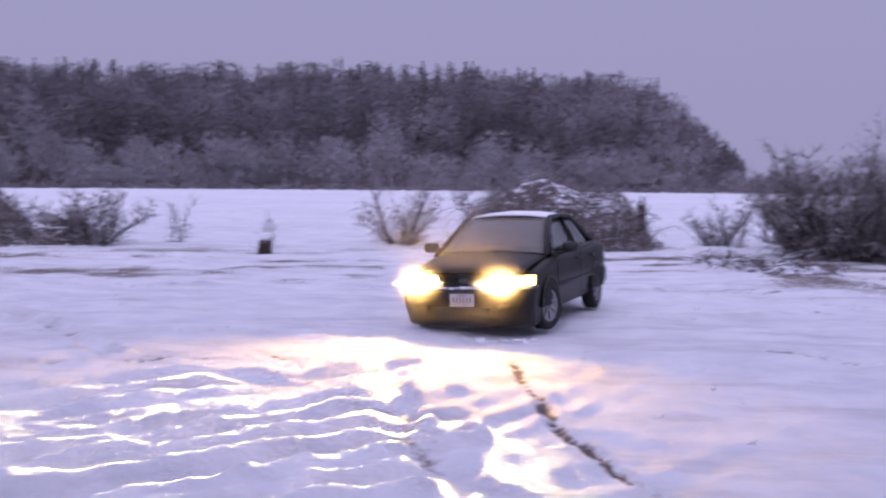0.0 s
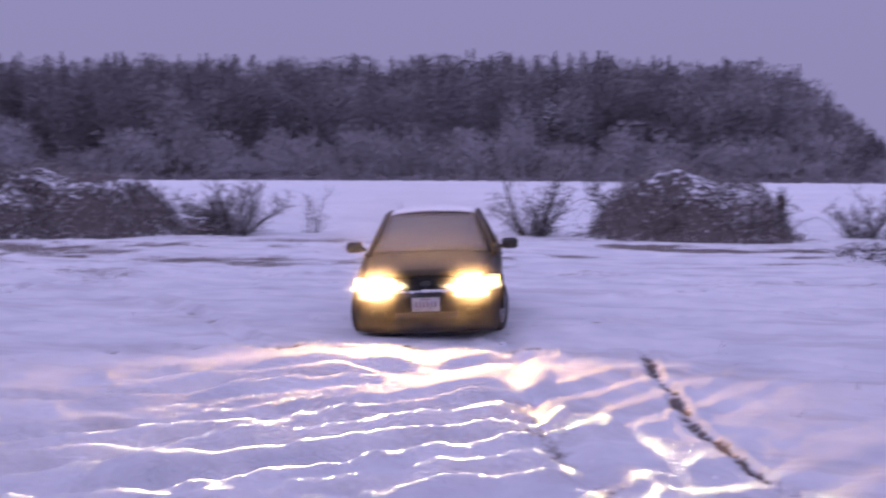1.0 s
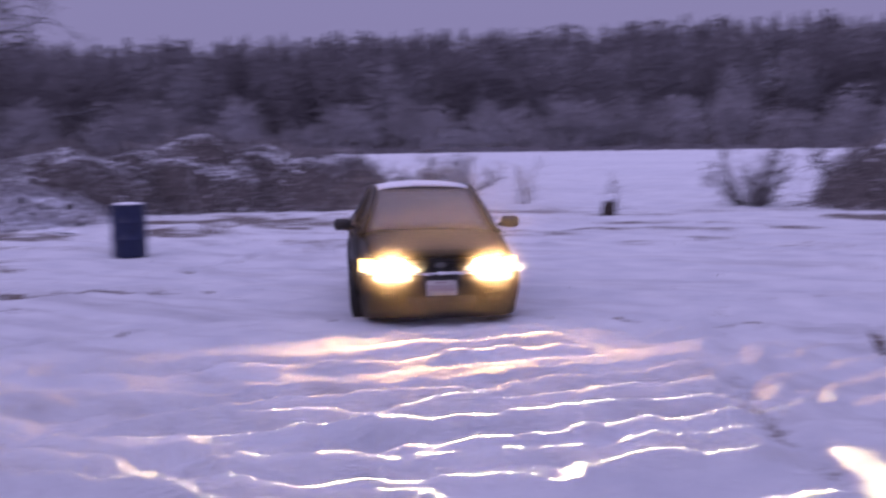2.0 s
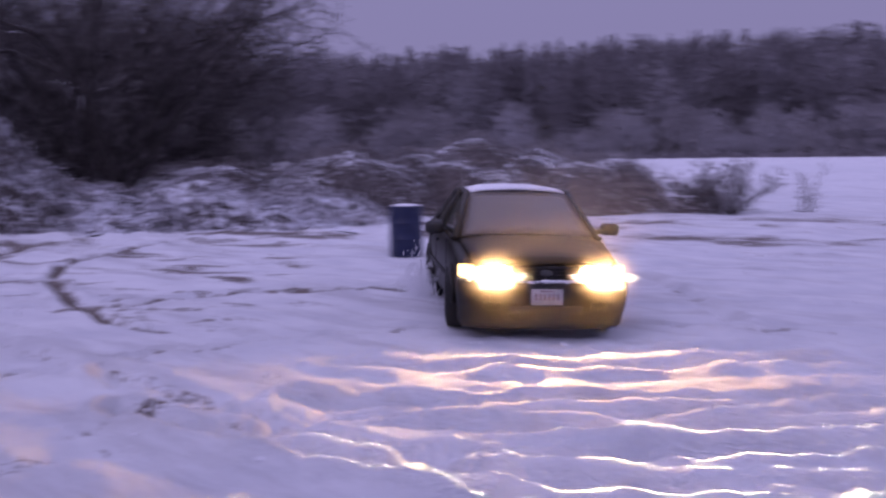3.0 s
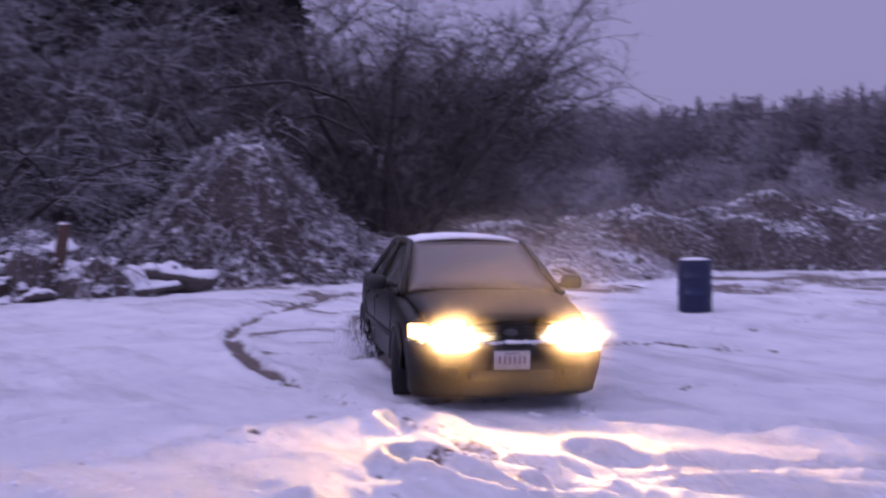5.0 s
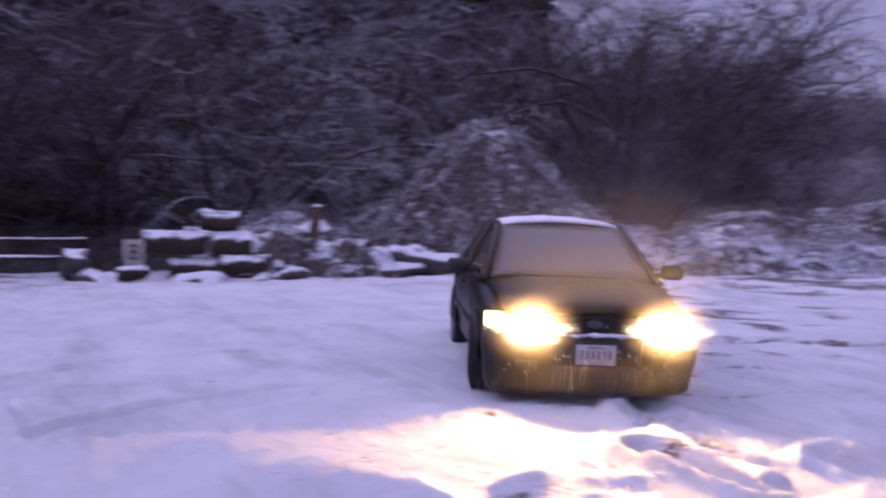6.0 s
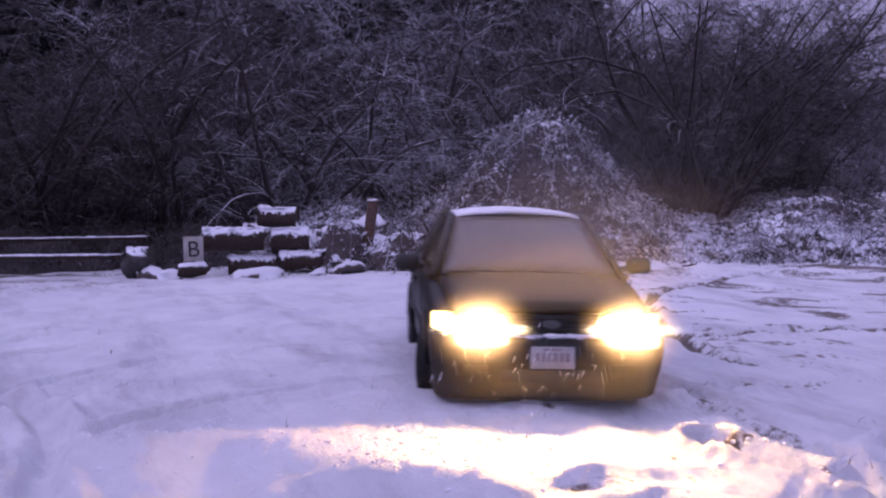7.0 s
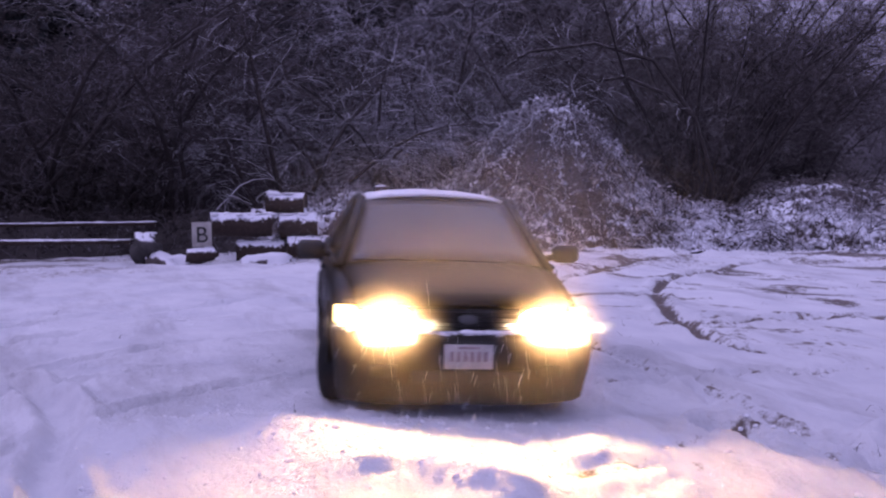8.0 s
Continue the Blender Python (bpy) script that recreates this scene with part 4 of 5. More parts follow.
def make_pile():
    R = 21.0
    tz = lambda el: 1.7 + R * math.tan(radians(el))
    log("log", at_pile(80.2, tz(-2.15)), at_pile(77.0, tz(-2.2)), 0.23, 1, "thick dark log with snow on top in a pile")
    log("log", at_pile(76.6, tz(-2.3)), at_pile(74.6, tz(-2.3)), 0.25, 2, "short thick log with snow on top in a pile")
    log("log", at_pile(78.9, tz(-3.55)), at_pile(76.4, tz(-3.6)), 0.20, 3, "log lying at the bottom of a pile")
    log("log", at_pile(76.2, tz(-3.45), 20.8), at_pile(73.9, tz(-3.4), 20.8), 0.22, 4, "log lying at the bottom of a pile")
    log("log", at_pile(77.2, tz(-1.05), 21.3), at_pile(75.2, tz(-1.1), 21.1), 0.2, 5, "short log lying on top of a pile")
    log("log", at_pile(70.0, tz(-2.75), 21.5), at_pile(68.4, tz(-2.8), 21), 0.24, 6, "short log half buried in snow")
    log("log", at_pile(70.8, tz(-3.9), 20.6), at_pile(69.0, tz(-3.95), 20.4), 0.2, 7, "short log half buried in snow")
    log("log", at_pile(73.5, tz(-3.7), 20.6), at_pile(71.6, tz(-3.6), 20.9), 0.2, 8, "short log half buried in snow")
    base = thing("stone_block", at_pile(83.5, tz(-2.9)))
    b = Build()
    b.lump((0, 0, -0.12), (0.26, 0.30, 0.30), 0.35, 9, 13, random.Random(4))
    part("rock", b, snowy("dark_rock", (0.05, 0.045, 0.045), amount=0.2, grain=5), base)
    tagged(base, "dark stump with a little snow beside the pile", "stump")
    bramble("brush_heap", 72.9, 20.9, 0.8, 0.45, 1.6, 51, "snow-plastered brushwood heaped between the logs", 1.6, 420, WHITEBRAMBLE)
    bramble("brush_heap", 69.6, 20.7, 0.95, 0.45, 1.15, 52, "snow-plastered brushwood heaped beside the logs", 1.6, 420, WHITEBRAMBLE)
    bramble("brush_heap", 75.6, 22.0, 1.1, 0.5, 1.35, 53, "snowy brushwood behind the logs", 1.6, 420, WHITEBRAMBLE)
    rnd = random.Random(77)
    for az, el, r, w, h in ((72.6, -3.5, 20.8, 0.5, 0.26), (74.6, -4.2, 20.4, 0.6, 0.16), (70.2, -3.6, 21.2, 0.8, 0.36), (68.2, -3.7, 21.3, 0.9, 0.4),
                            (78.0, -4.1, 20.3, 0.7, 0.2), (82.3, -3.9, 20.7, 0.45, 0.16), (72.0, -2.6, 22.2, 1.0, 0.6), (75.5, -2.3, 22.3, 1.0, 0.55), (66.5, -3.4, 22.0, 1.0, 0.5)):
        base = thing("snow_heap", at_pile(az, tz(el), r), az)
        b = Build()
        b.lump((0, 0, -0.22), (w, 0.6, h * 0.62 + 0.2), 0.55, 16, 24, rnd)
        part("snow", b, snowy("heap_snow", (0.08, 0.065, 0.06), (0.74, 0.75, 0.80), 0.34, 4), base)
        tagged(base, "uneven heap of snow over weeds beside the logs", "snow heap", "snow heaps round the log pile")
    # leaning post
    x, y, z = at_pile(71.5, tz(-3.0), 20.9)
    base = thing("post", (x, y, z), 70)
    b = Build()
    b.box((0.05, 0, 0.42), (0.21, 0.18, 1.2), pose(0, 0, 0, 0, 9, 0), 0.3)
    part("timber", b, POSTWOOD, base)
    s = Build()
    s.lump((0.11, 0, 1.0), (0.12, 0.1, 0.03), 0.15)
    part("snow_cap", s, SNOWCAP, base)
    tagged(base, "short weathered brown wooden post leaning by the logs", "post")
    # sign with a letter
    x, y, z = at_pile(80.66, tz(-3.5), 20.2)
    base = thing("sign", (x, y, z), 80.66)
    b = Build()
    b.box((0, 0, 0.36), (0.36, 0.03, 0.46), None, 0.2)
    part("board", b, plain("sign_white", (0.36, 0.34, 0.31), 0.7, 0, 9, 0.4), base, "off-white board")
    b = Build()
    b.box((0, 0.03, 0.07), (0.06, 0.05, 0.45))
    part("stake", b, POSTWOOD, base)
    b = Build()
    b.lump((0, 0.02, -0.02), (0.3, 0.2, 0.14), 0.3, 7, 10, random.Random(9))
    part("stone_foot", b, LOGBARK, base)
    curve = bpy.data.curves.new("letter", "FONT")
    curve.body = "B"
    curve.size = 0.42
    curve.extrude = 0.004
    curve.align_x = "CENTER"
    tmp = new("letter_curve", curve)
    me = bpy.data.meshes.new_from_object(tmp.evaluated_get(bpy.context.evaluated_depsgraph_get()))
    bpy.data.objects.remove(tmp)
    me.materials.clear()
    me.materials.append(plain("sign_black", (0.02, 0.02, 0.02), 0.5))
    ob = new("letter", me)
    ob.parent = base
    ob.matrix_basis = pose(0, -0.022, 0.215, 90, 0, 0)
    tagged(base, "small white sign with a black letter B on a stake", "sign")
    # long poles lying on the ground
    log("pole", at_pile(92.5, tz(-2.75), 22), at_pile(84.3, tz(-2.95), 21.5), 0.05, 21, "long dark pole lying on the snow")
    log("pole", at_pile(92.5, tz(-2.05), 24), at_pile(83.0, tz(-2.2), 23.5), 0.045, 22, "long thin pole lying on the snow")


make_pile()


def make_stubs():
    x, y = polar(12.8, 27.5)
    base = thing("stump", (x, y, ground_z(x, y)))
    b = Build()
    b.tube([(0, 0, -0.1), (0, 0, 0.2), (0.03, 0, 0.5)], [0.2, 0.17, 0.15], 9)
    part("wood", b, LOGBARK, base)
    s = Build()
    s.lump((0.03, 0, 0.51), (0.15, 0.15, 0.06), 0.15)
    part("snow_cap", s, SNOWCAP, base)
    tagged(base, "short dark tree stump in the snow field", "stump")
    x, y = polar(-7.3, 44)
    base = thing("post", (x, y, ground_z(x, y)))
    b = Build()
    b.tube([(0, 0, -0.1), (0, 0, 0.7), (0.02, 0, 1.45)], [0.2, 0.18, 0.17], 8)
    part("timber", b, LOGBARK, base)
    tagged(base, "dark thick wooden post standing in the field", "post")


make_stubs()

def make_loose_snow():
    rnd = random.Random(90)
    b = Build()
    lines = [spline(pts, 0.05) for pts, w, high in BANKS] + [spline(t[0], 0.08) for t in TRACKS[:22]]
    for k in range(420):
        line = lines[rnd.randrange(len(lines))]
        p = line[rnd.randrange(len(line))]
        x, y = p[0] + rnd.gauss(0, 0.16), p[1] + rnd.gauss(0, 0.16)
        if math.hypot(x, y) > 13:
            continue
        s = 0.005 + 0.014 * rnd.random() ** 3
        hit = GROUND.ray_cast(Vector((x, y, 3)), Vector((0, 0, -1)))
        b.lump((x, y, hit[1].z + s * 0.2), (s * rnd.uniform(0.8, 1.6), s * rnd.uniform(0.8, 1.6), s * 0.8), 0.3, 4, 6, rnd)
    for k in range(1100):
        x, y = rnd.gauss(-5.9, 0.75), rnd.gauss(1.55, 0.75)
        hit = GROUND.ray_cast(Vector((x, y, 3)), Vector((0, 0, -1)))
        s = 0.003 + 0.010 * rnd.random() ** 4
        b.lump((x, y, hit[1].z + s * 0.1), (s * rnd.uniform(0.8, 1.6), s * rnd.uniform(0.8, 1.6), s * 0.8), 0.35, 4, 6, rnd)
    tagged(new("snow_clods", b.data("snow_clods", SNOWCAP)), "loose clods of snow thrown from the wheel tracks", "snow", kind="stuff")
    w = Build()
    spots = [(-6.5, 1.62), (-7.6, 2.5), (-8.6, 2.0), (-4.9, 4.6), (-4.7, 4.75), (-5.0, 4.9), (-11.5, 2.4), (-10.6, 0.9), (-12.5, 0.4)]
    spots += [(rnd.uniform(-17, 6), rnd.uniform(5, 22)) for k in range(130)]
    for x, y in spots:
        z = GROUND.ray_cast(Vector((x, y, 3)), Vector((0, 0, -1)))[1].z
        for k in range(rnd.randrange(2, 5)):
            p = Vector((x + rnd.gauss(0, 0.03), y + rnd.gauss(0, 0.03), z - 0.02))
            twig(w, p, Vector((rnd.gauss(0, 0.45), rnd.gauss(0, 0.45), 1)).normalized(), rnd.uniform(0.03, 0.11), 0.003, rnd, 0.15)
    tagged(new("dry_weeds", w.data("dry_weeds", DARKTWIG, False)), "dry brown weed stalks poking through the snow", "weeds", kind="stuff")


make_loose_snow()

# ------------------------------------------------------------------ the car: forward is +y, its right side +x
PAINT = plain("dark_green_paint", (0.013, 0.012, 0.009), 0.42, 0.0, 3, 0.35, 0.0, 0.28)
PLASTIC = plain("black_plastic", (0.018, 0.018, 0.018), 0.55, 0, 25, 0.3)
RUBBER = plain("tyre_rubber", (0.02, 0.02, 0.021), 0.85, 0, 30, 0.3, 0.004)
ALLOY = plain("dull_alloy", (0.30, 0.30, 0.31), 0.45, 0.8, 12, 0.25)
BUMPERSNOW = snowy("slushy_bumper", (0.012, 0.011, 0.009), amount=0.12, grain=16, relief=0.004, rough=0.5)


def glass_material(name, tint, rough):
    mat, nt, b = shader(name, rough, 0, 0.5)
    b.inputs["Base Color"].default_value = (*tint, 1)
    b.inputs["Transmission Weight"].default_value = 0.85
    b.inputs["IOR"].default_value = 1.45
    return mat


GLASS = glass_material("tinted_glass", (0.25, 0.28, 0.26), 0.05)
FROSTED = plain("frosted_windscreen", (0.125, 0.112, 0.10), 0.35, 0, 7, 0.12, 0.001, 0.5)


def glow(name, col, strength):
    mat, nt, b = shader(name, 0.4)
    b.inputs["Base Color"].default_value = (0.8, 0.8, 0.8, 1)
    b.inputs["Emission Color"].default_value = (*col, 1)
    b.inputs["Emission Strength"].default_value = strength
    return mat


BEAM = glow("headlamp_filament", (1.0, 0.72, 0.38), 5000.0)
BOWL = glow("headlamp_reflector_glow", (1.0, 0.54, 0.20), 2400.0)
INNER = plain("lamp_housing", (0.25, 0.24, 0.22), 0.5, 0, 20, 0.1)
FAR_BEAM = glow("headlamp_hot_filament", (1.0, 0.80, 0.50), 1800000.0)
MARKER = glow("corner_lamp_glow", (1.0, 0.62, 0.16), 5.0)


def loft(b, rings, close_ends=True):
    """Joins rings of equal length, each a closed loop."""
    n = len(rings[0])
    vs = [p for ring in rings for p in ring]
    fs = []
    for i in range(len(rings) - 1):
        for k in range(n):
            j = (k + 1) % n
            fs.append((i * n + k, (i + 1) * n + k, (i + 1) * n + j, i * n + j))
    if close_ends:
        fs.append(tuple(range(n)))
        fs.append(tuple((len(rings) - 1) * n + k for k in range(n - 1, -1, -1)))
    b.add(vs, fs)


def mirrored(half):
    """A closed loop from the half with x >= 0, bottom centre to top centre."""
    return list(half) + [(-x, y, z) for x, y, z in reversed(half) if x > 1e-6]


def sheet(b, grid, thick=0.006):
    """A curved pane with thickness from a grid of points."""
    rows, cols = len(grid), len(grid[0])
    nrm = []
    for i in range(rows):
        for j in range(cols):
            a = Vector(grid[min(i + 1, rows - 1)][j]) - Vector(grid[max(i - 1, 0)][j])
            c = Vector(grid[i][min(j + 1, cols - 1)]) - Vector(grid[i][max(j - 1, 0)])
            nrm.append(a.cross(c).normalized())
    top = [Vector(grid[i][j]) for i in range(rows) for j in range(cols)]
    low = [p - q * thick for p, q in zip(top, nrm)]
    N = rows * cols
    fs = []
    for i in range(rows - 1):
        for j in range(cols - 1):
            k = i * cols + j
            fs.append((k, k + cols, k + cols + 1, k + 1))
            fs.append((N + k, N + k + 1, N + k + cols + 1, N + k + cols))
    rim = [j for j in range(cols)] + [i * cols + cols - 1 for i in range(1, rows)] + [(rows - 1) * cols + j for j in range(cols - 2, -1, -1)] + [i * cols for i in range(rows - 2, 0, -1)]
    for a, c in zip(rim, rim[1:] + rim[:1]):
        fs.append((a, c, N + c, N + a))
    b.add(top + low, fs)


def pane(b, corners, bulge, nu=6, nv=5, thick=0.006):
    """A bowed pane from four corners: bottom a, b and top c (over b), d (over a)."""
    A, B, C, D = [Vector(c) for c in corners]
    n = (B - A).cross(D - A).normalized()
    grid = []
    for j in range(nv + 1):
        row = []
        v = j / nv
        for i in range(nu + 1):
            u = i / nu
            p = A.lerp(B, u).lerp(D.lerp(C, u), v)
            row.append(p + n * bulge * (4 * u * (1 - u)) ** 0.8 * (0.6 + 0.4 * math.sin(math.pi * v)))
        grid.append(row)
    sheet(b, grid, thick)


def ring_solid(b, prof, segs, axis_x=0.0):
    """Turns a closed profile of (x, radius) about the x axis."""
    rings = []
    for k in range(segs):
        w = 6.283185 * k / segs
        rings.append([(axis_x + px, pr * math.cos(w), pr * math.sin(w)) for px, pr in prof])
    n = len(prof)
    vs = [p for r in rings for p in r]
    fs = []
    for i in range(segs):
        i2 = (i + 1) % segs
        for k in range(n):
            j = (k + 1) % n
            fs.append((i * n + k, i * n + j, i2 * n + j, i2 * n + k))
    b.add(vs, fs)


def make_wheel(car, x, y, side):
    hub = new("wheel")
    hub.parent = car
    hub.matrix_basis = pose(x, y, 0.29)
    t = Build()
    ring_solid(t, [(-0.088, 0.20), (-0.095, 0.25), (-0.085, 0.282), (-0.05, 0.29), (0.05, 0.29), (0.085, 0.282), (0.095, 0.25), (0.088, 0.20)], 28)
    part("tyre", t, RUBBER, hub, "worn black tyre packed with snow")
    t = Build()
    for k in range(36):
        w = 6.283185 * k / 36
        t.box((0, 0.29 * math.cos(w), 0.29 * math.sin(w)), (0.15, 0.02, 0.012), Matrix.Rotation(w, 4, "X") @ Matrix.Rotation(radians(90), 4, "X"))
    tagged(part("tread", t, RUBBER, hub), kind="stuff")
    r = Build()
    ring_solid(r, [(side * 0.075, 0.205), (side * 0.085, 0.19), (side * 0.055, 0.17), (side * 0.05, 0.04), (side * 0.07, 0.03), (side * 0.0, 0.03), (-side * 0.06, 0.18), (-side * 0.08, 0.205)], 28)
    for k in range(7):
        w = 6.283185 * k / 7
        r.box((side * 0.062, 0.11 * math.cos(w), 0.11 * math.sin(w)), (0.025, 0.14, 0.035), Matrix.Rotation(w, 4, "X"))
    part("rim", r, ALLOY, hub, "dull grey wheel cover")
    return hub


def make_car():
    car = thing("car")
    # lower body
    secs = [  # y, bottom, half width, shoulder, top
        (1.80, 0.34, 0.800, 0.70, 0.715), (1.62, 0.26, 0.825, 0.745, 0.765), (1.30, 0.24, 0.838, 0.815, 0.835), (1.00, 0.22, 0.842, 0.872, 0.895),
        (0.88, 0.21, 0.843, 0.893, 0.915), (0.40, 0.20, 0.845, 0.905, 0.905), (-0.40, 0.20, 0.846, 0.925, 0.925), (-1.10, 0.21, 0.842, 0.945, 0.945),
        (-1.36, 0.23, 0.838, 0.955, 0.965), (-1.70, 0.26, 0.825, 0.955, 0.985), (-1.98, 0.30, 0.795, 0.935, 0.965), (-2.08, 0.36, 0.765, 0.87, 0.90)]
    rings = []
    for y, zb, w, zs, zt in secs:
        mid = 0.5 * (zb + zs)
        rings.append(mirrored([(0, y, zb), (w * 0.84, y, zb), (w * 0.955, y, zb + 0.06), (w * 0.985, y, mid - 0.07), (w, y, mid + 0.02), (w * 1.0, y, mid + 0.045),
                               (w * 0.985, y, zs - 0.06), (w * 0.95, y, zs - 0.012), (w * 0.90, y, zs), (w * 0.5, y, zt), (0, y, zt + 0.012)]))
    b = Build()
    loft(b, rings)
    part("body", b, PAINT, car, "very dark paintwork dulled by slush")
    # bonnet
    b = Build()
    grid = []
    for i in range(9):
        t = i / 8
        y = 0.93 + 1.11 * t
        z = 0.925 - 0.155 * t ** 1.5 - 0.035 * max(0, t - 0.85) / 0.15
        w = 0.74 - 0.06 * t
        grid.append([(u * w, y - 0.10 * t * abs(u) ** 2.5, z + 0.016 * (1 - u * u) - 0.03 * abs(u) ** 4 + (0.006 if 0.45 < abs(u) < 0.6 else 0)) for u in [k / 7 - 1 for k in range(15)]])
    sheet(b, grid, -0.03)
    part("bonnet", b, PAINT, car, "dark bonnet streaked with melting snow")
    # roof and pillars
    b = Build()
    grid = []
    for i in range(9):
        t = i / 8
        y = 0.27 - 1.06 * t
        grid.append([(u * (0.565 - 0.012 * t), y + 0.07 * (1 - u * u) * (1 - 2 * t), 1.352 + 0.035 * (1 - u * u) + 0.03 * math.sin(math.pi * t) - 0.012 * abs(u) ** 5) for u in [k / 6 - 1 for k in range(13)]])
    sheet(b, grid, 0.035)
    part("roof", b, PAINT, car)
    s = Build()
    grid = [[(p[0] * 0.95, p[1] * 0.96 - 0.01, p[2] + 0.022 + 0.012 * noise.noise(Vector((p[0] * 6, p[1] * 6, 3)))) for p in row] for row in grid]
    sheet(s, grid, 0.022)
    part("roof_snow", s, SNOWCAP, car, "thin crust of snow on the roof")
    for side in (1, -1):
        b = Build()
        b.tube([(side * 0.745, 1.0, 0.895), (side * 0.66, 0.62, 1.14), (side * 0.572, 0.25, 1.352), (side * 0.565, -0.25, 1.372), (side * 0.56, -0.78, 1.352), (side * 0.63, -1.12, 1.16), (side * 0.715, -1.44, 0.955)],
               [0.034, 0.03, 0.034, 0.032, 0.034, 0.05, 0.06], 8)
        b.tube([(side * 0.775, -0.32, 0.91), (side * 0.69, -0.31, 1.14), (side * 0.572, -0.29, 1.36)], [0.034, 0.03, 0.03], 8)
        b.tube([(side * 0.785, 0.95, 0.90), (side * 0.80, -0.3, 0.925), (side * 0.77, -1.42, 0.95)], [0.026, 0.028, 0.03], 6)
        part("pillar_frame", b, PAINT, car)
        for y0, y1, t0, t1 in ((0.90, -0.29, 0.22, -0.27), (-0.35, -1.02, -0.31, -0.74)):
            g = Build()
            c = [(side * 0.775, y0, 0.925), (side * 0.78, y1, 0.935), (side * 0.572, t1, 1.335), (side * 0.575, t0, 1.335)]
            if side < 0:
                c = [c[1], c[0], c[3], c[2]]
            pane(g, c, 0.02)
            part("side_window", g, GLASS, car, "dark side window")
        # door seams and handles
        for y in (0.86, -0.32, -1.12):
            d = Build()
            d.box((side * 0.8465, y, 0.60), (0.006, 0.012, 0.56))
            part("door_seam", d, PLASTIC, car)
        for y in (-0.16, -0.98):
            h = Build()
            h.box((side * 0.852, y, 0.80), (0.03, 0.17, 0.035), None, 0.4)
            part("door_handle", h, PLASTIC, car)
        m = Build()
        m.box((side * 0.86, 0.66, 0.955), (0.10, 0.05, 0.045), None, 0.4)
        m.box((side * 0.955, 0.665, 0.985), (0.20, 0.11, 0.13), None, 0.55)
        mirror = part("wing_mirror", m, PLASTIC, car, "black wing mirror")
        g = Build()
        g.box((side * 0.955, 0.605, 0.985), (0.15, 0.008, 0.09), None, 0.3)
        part("mirror_glass", g, plain("mirror_glass", (0.8, 0.8, 0.8), 0.03, 1.0, 2, 0.02), mirror)
        # sill strip
        p = Build()
        p.box((side * 0.85, -0.05, 0.52), (0.016, 2.0, 0.05), None, 0.4)
        part("rubbing_strip", p, PLASTIC, car)
        # wheel arches: a lip, and a dark half disc for the shaded hollow
        for y in (1.25, -1.25):
            a = Build()
            pts = [(side * 0.842, y + 0.35 * math.cos(w), 0.30 + 0.35 * math.sin(w)) for w in [math.pi * k / 12 for k in range(13)]]
            a.tube(pts, [0.022] * 13, 6)
            part("arch_lip", a, PAINT, car)
            a = Build()
            n = 14
            vs = [(side * 0.848, y, 0.30)] + [(side * 0.848, y + 0.34 * math.cos(math.pi * k / n), 0.30 + 0.34 * math.sin(math.pi * k / n)) for k in range(n + 1)]
            vs += [(side * 0.80, p[1], p[2]) for p in vs]
            N = n + 2
            fs = [(0, k, k + 1) for k in range(1, n + 1)] + [(N, N + k + 1, N + k) for k in range(1, n + 1)] + [(k, N + k, N + k + 1, k + 1) for k in range(1, n + 1)]
            a.add(vs, fs)
            part("arch_shade_disc", a, RUBBER, car, "black half disc standing for the shaded wheel well")
    g = Build()
    pane(g, [(-0.70, 0.985, 0.915), (0.70, 0.985, 0.915), (0.55, 0.275, 1.345), (-0.55, 0.275, 1.345)], -0.07, 10, 6)
    part("windscreen", g, FROSTED, car, "grey windscreen misted and dusted with snow")
    g = Build()
    pane(g, [(0.66, -1.40, 0.965), (-0.66, -1.40, 0.965), (-0.54, -0.80, 1.345), (0.54, -0.80, 1.345)], -0.05, 8, 5)
    part("rear_window", g, GLASS, car)
    for pts in ([(-0.45, 1.02, 0.925), (0.02, 0.985, 0.945), (0.5, 0.965, 0.955)], [(0.05, 1.02, 0.925), (0.35, 1.0, 0.94), (0.66, 0.985, 0.935)]):
        w = Build()
        w.tube(pts, [0.012, 0.01, 0.007], 5)
        part("wiper", w, PLASTIC, car)
    s = Build()
    rnd = random.Random(19)
    for k in range(90):
        x = rnd.uniform(-0.86, 0.86)
        r = rnd.uniform(0.015, 0.05)
        s.lump((x, 2.04 - 0.16 * abs(x / 0.82) ** 3.2 + rnd.uniform(-0.03, 0.14), -0.055 + rnd.uniform(-0.03, 0.02)), (r * 1.1, r * 0.8, r * 0.55), 0.35, 6, 8, rnd)
    tagged(part("pushed_snow", s, SNOWCAP, car, "loose snow pushed along before the bumper"), kind="stuff")
    # front: bumper, grille, plate, lamps
    b = Build()
    rings = []
    for zz, yo, ww in ((0.09, 1.93, 0.76), (0.13, 2.0, 0.79), (0.24, 2.05, 0.80), (0.34, 2.085, 0.815), (0.46, 2.105, 0.825), (0.54, 2.10, 0.825), (0.575, 2.06, 0.82)):
        ring = []
        for k in range(17):
            u = k / 8 - 1
            ring.append((u * ww, yo - 0.16 * abs(u) ** 3.2, zz))
        ring += [(ww, 1.52, zz), (ww * 0.6, 1.6, zz), (-ww * 0.6, 1.6, zz), (-ww, 1.52, zz)]
        rings.append(ring)
    loft(b, rings)
    bumper = part("front_bumper", b, BUMPERSNOW, car, "dark front bumper spattered with slush")
    b = Build()
    b.box((0, 2.098, 0.30), (0.70, 0.03, 0.075), None, 0.3)
    part("air_intake", b, PLASTIC, bumper, "black lower air intake")
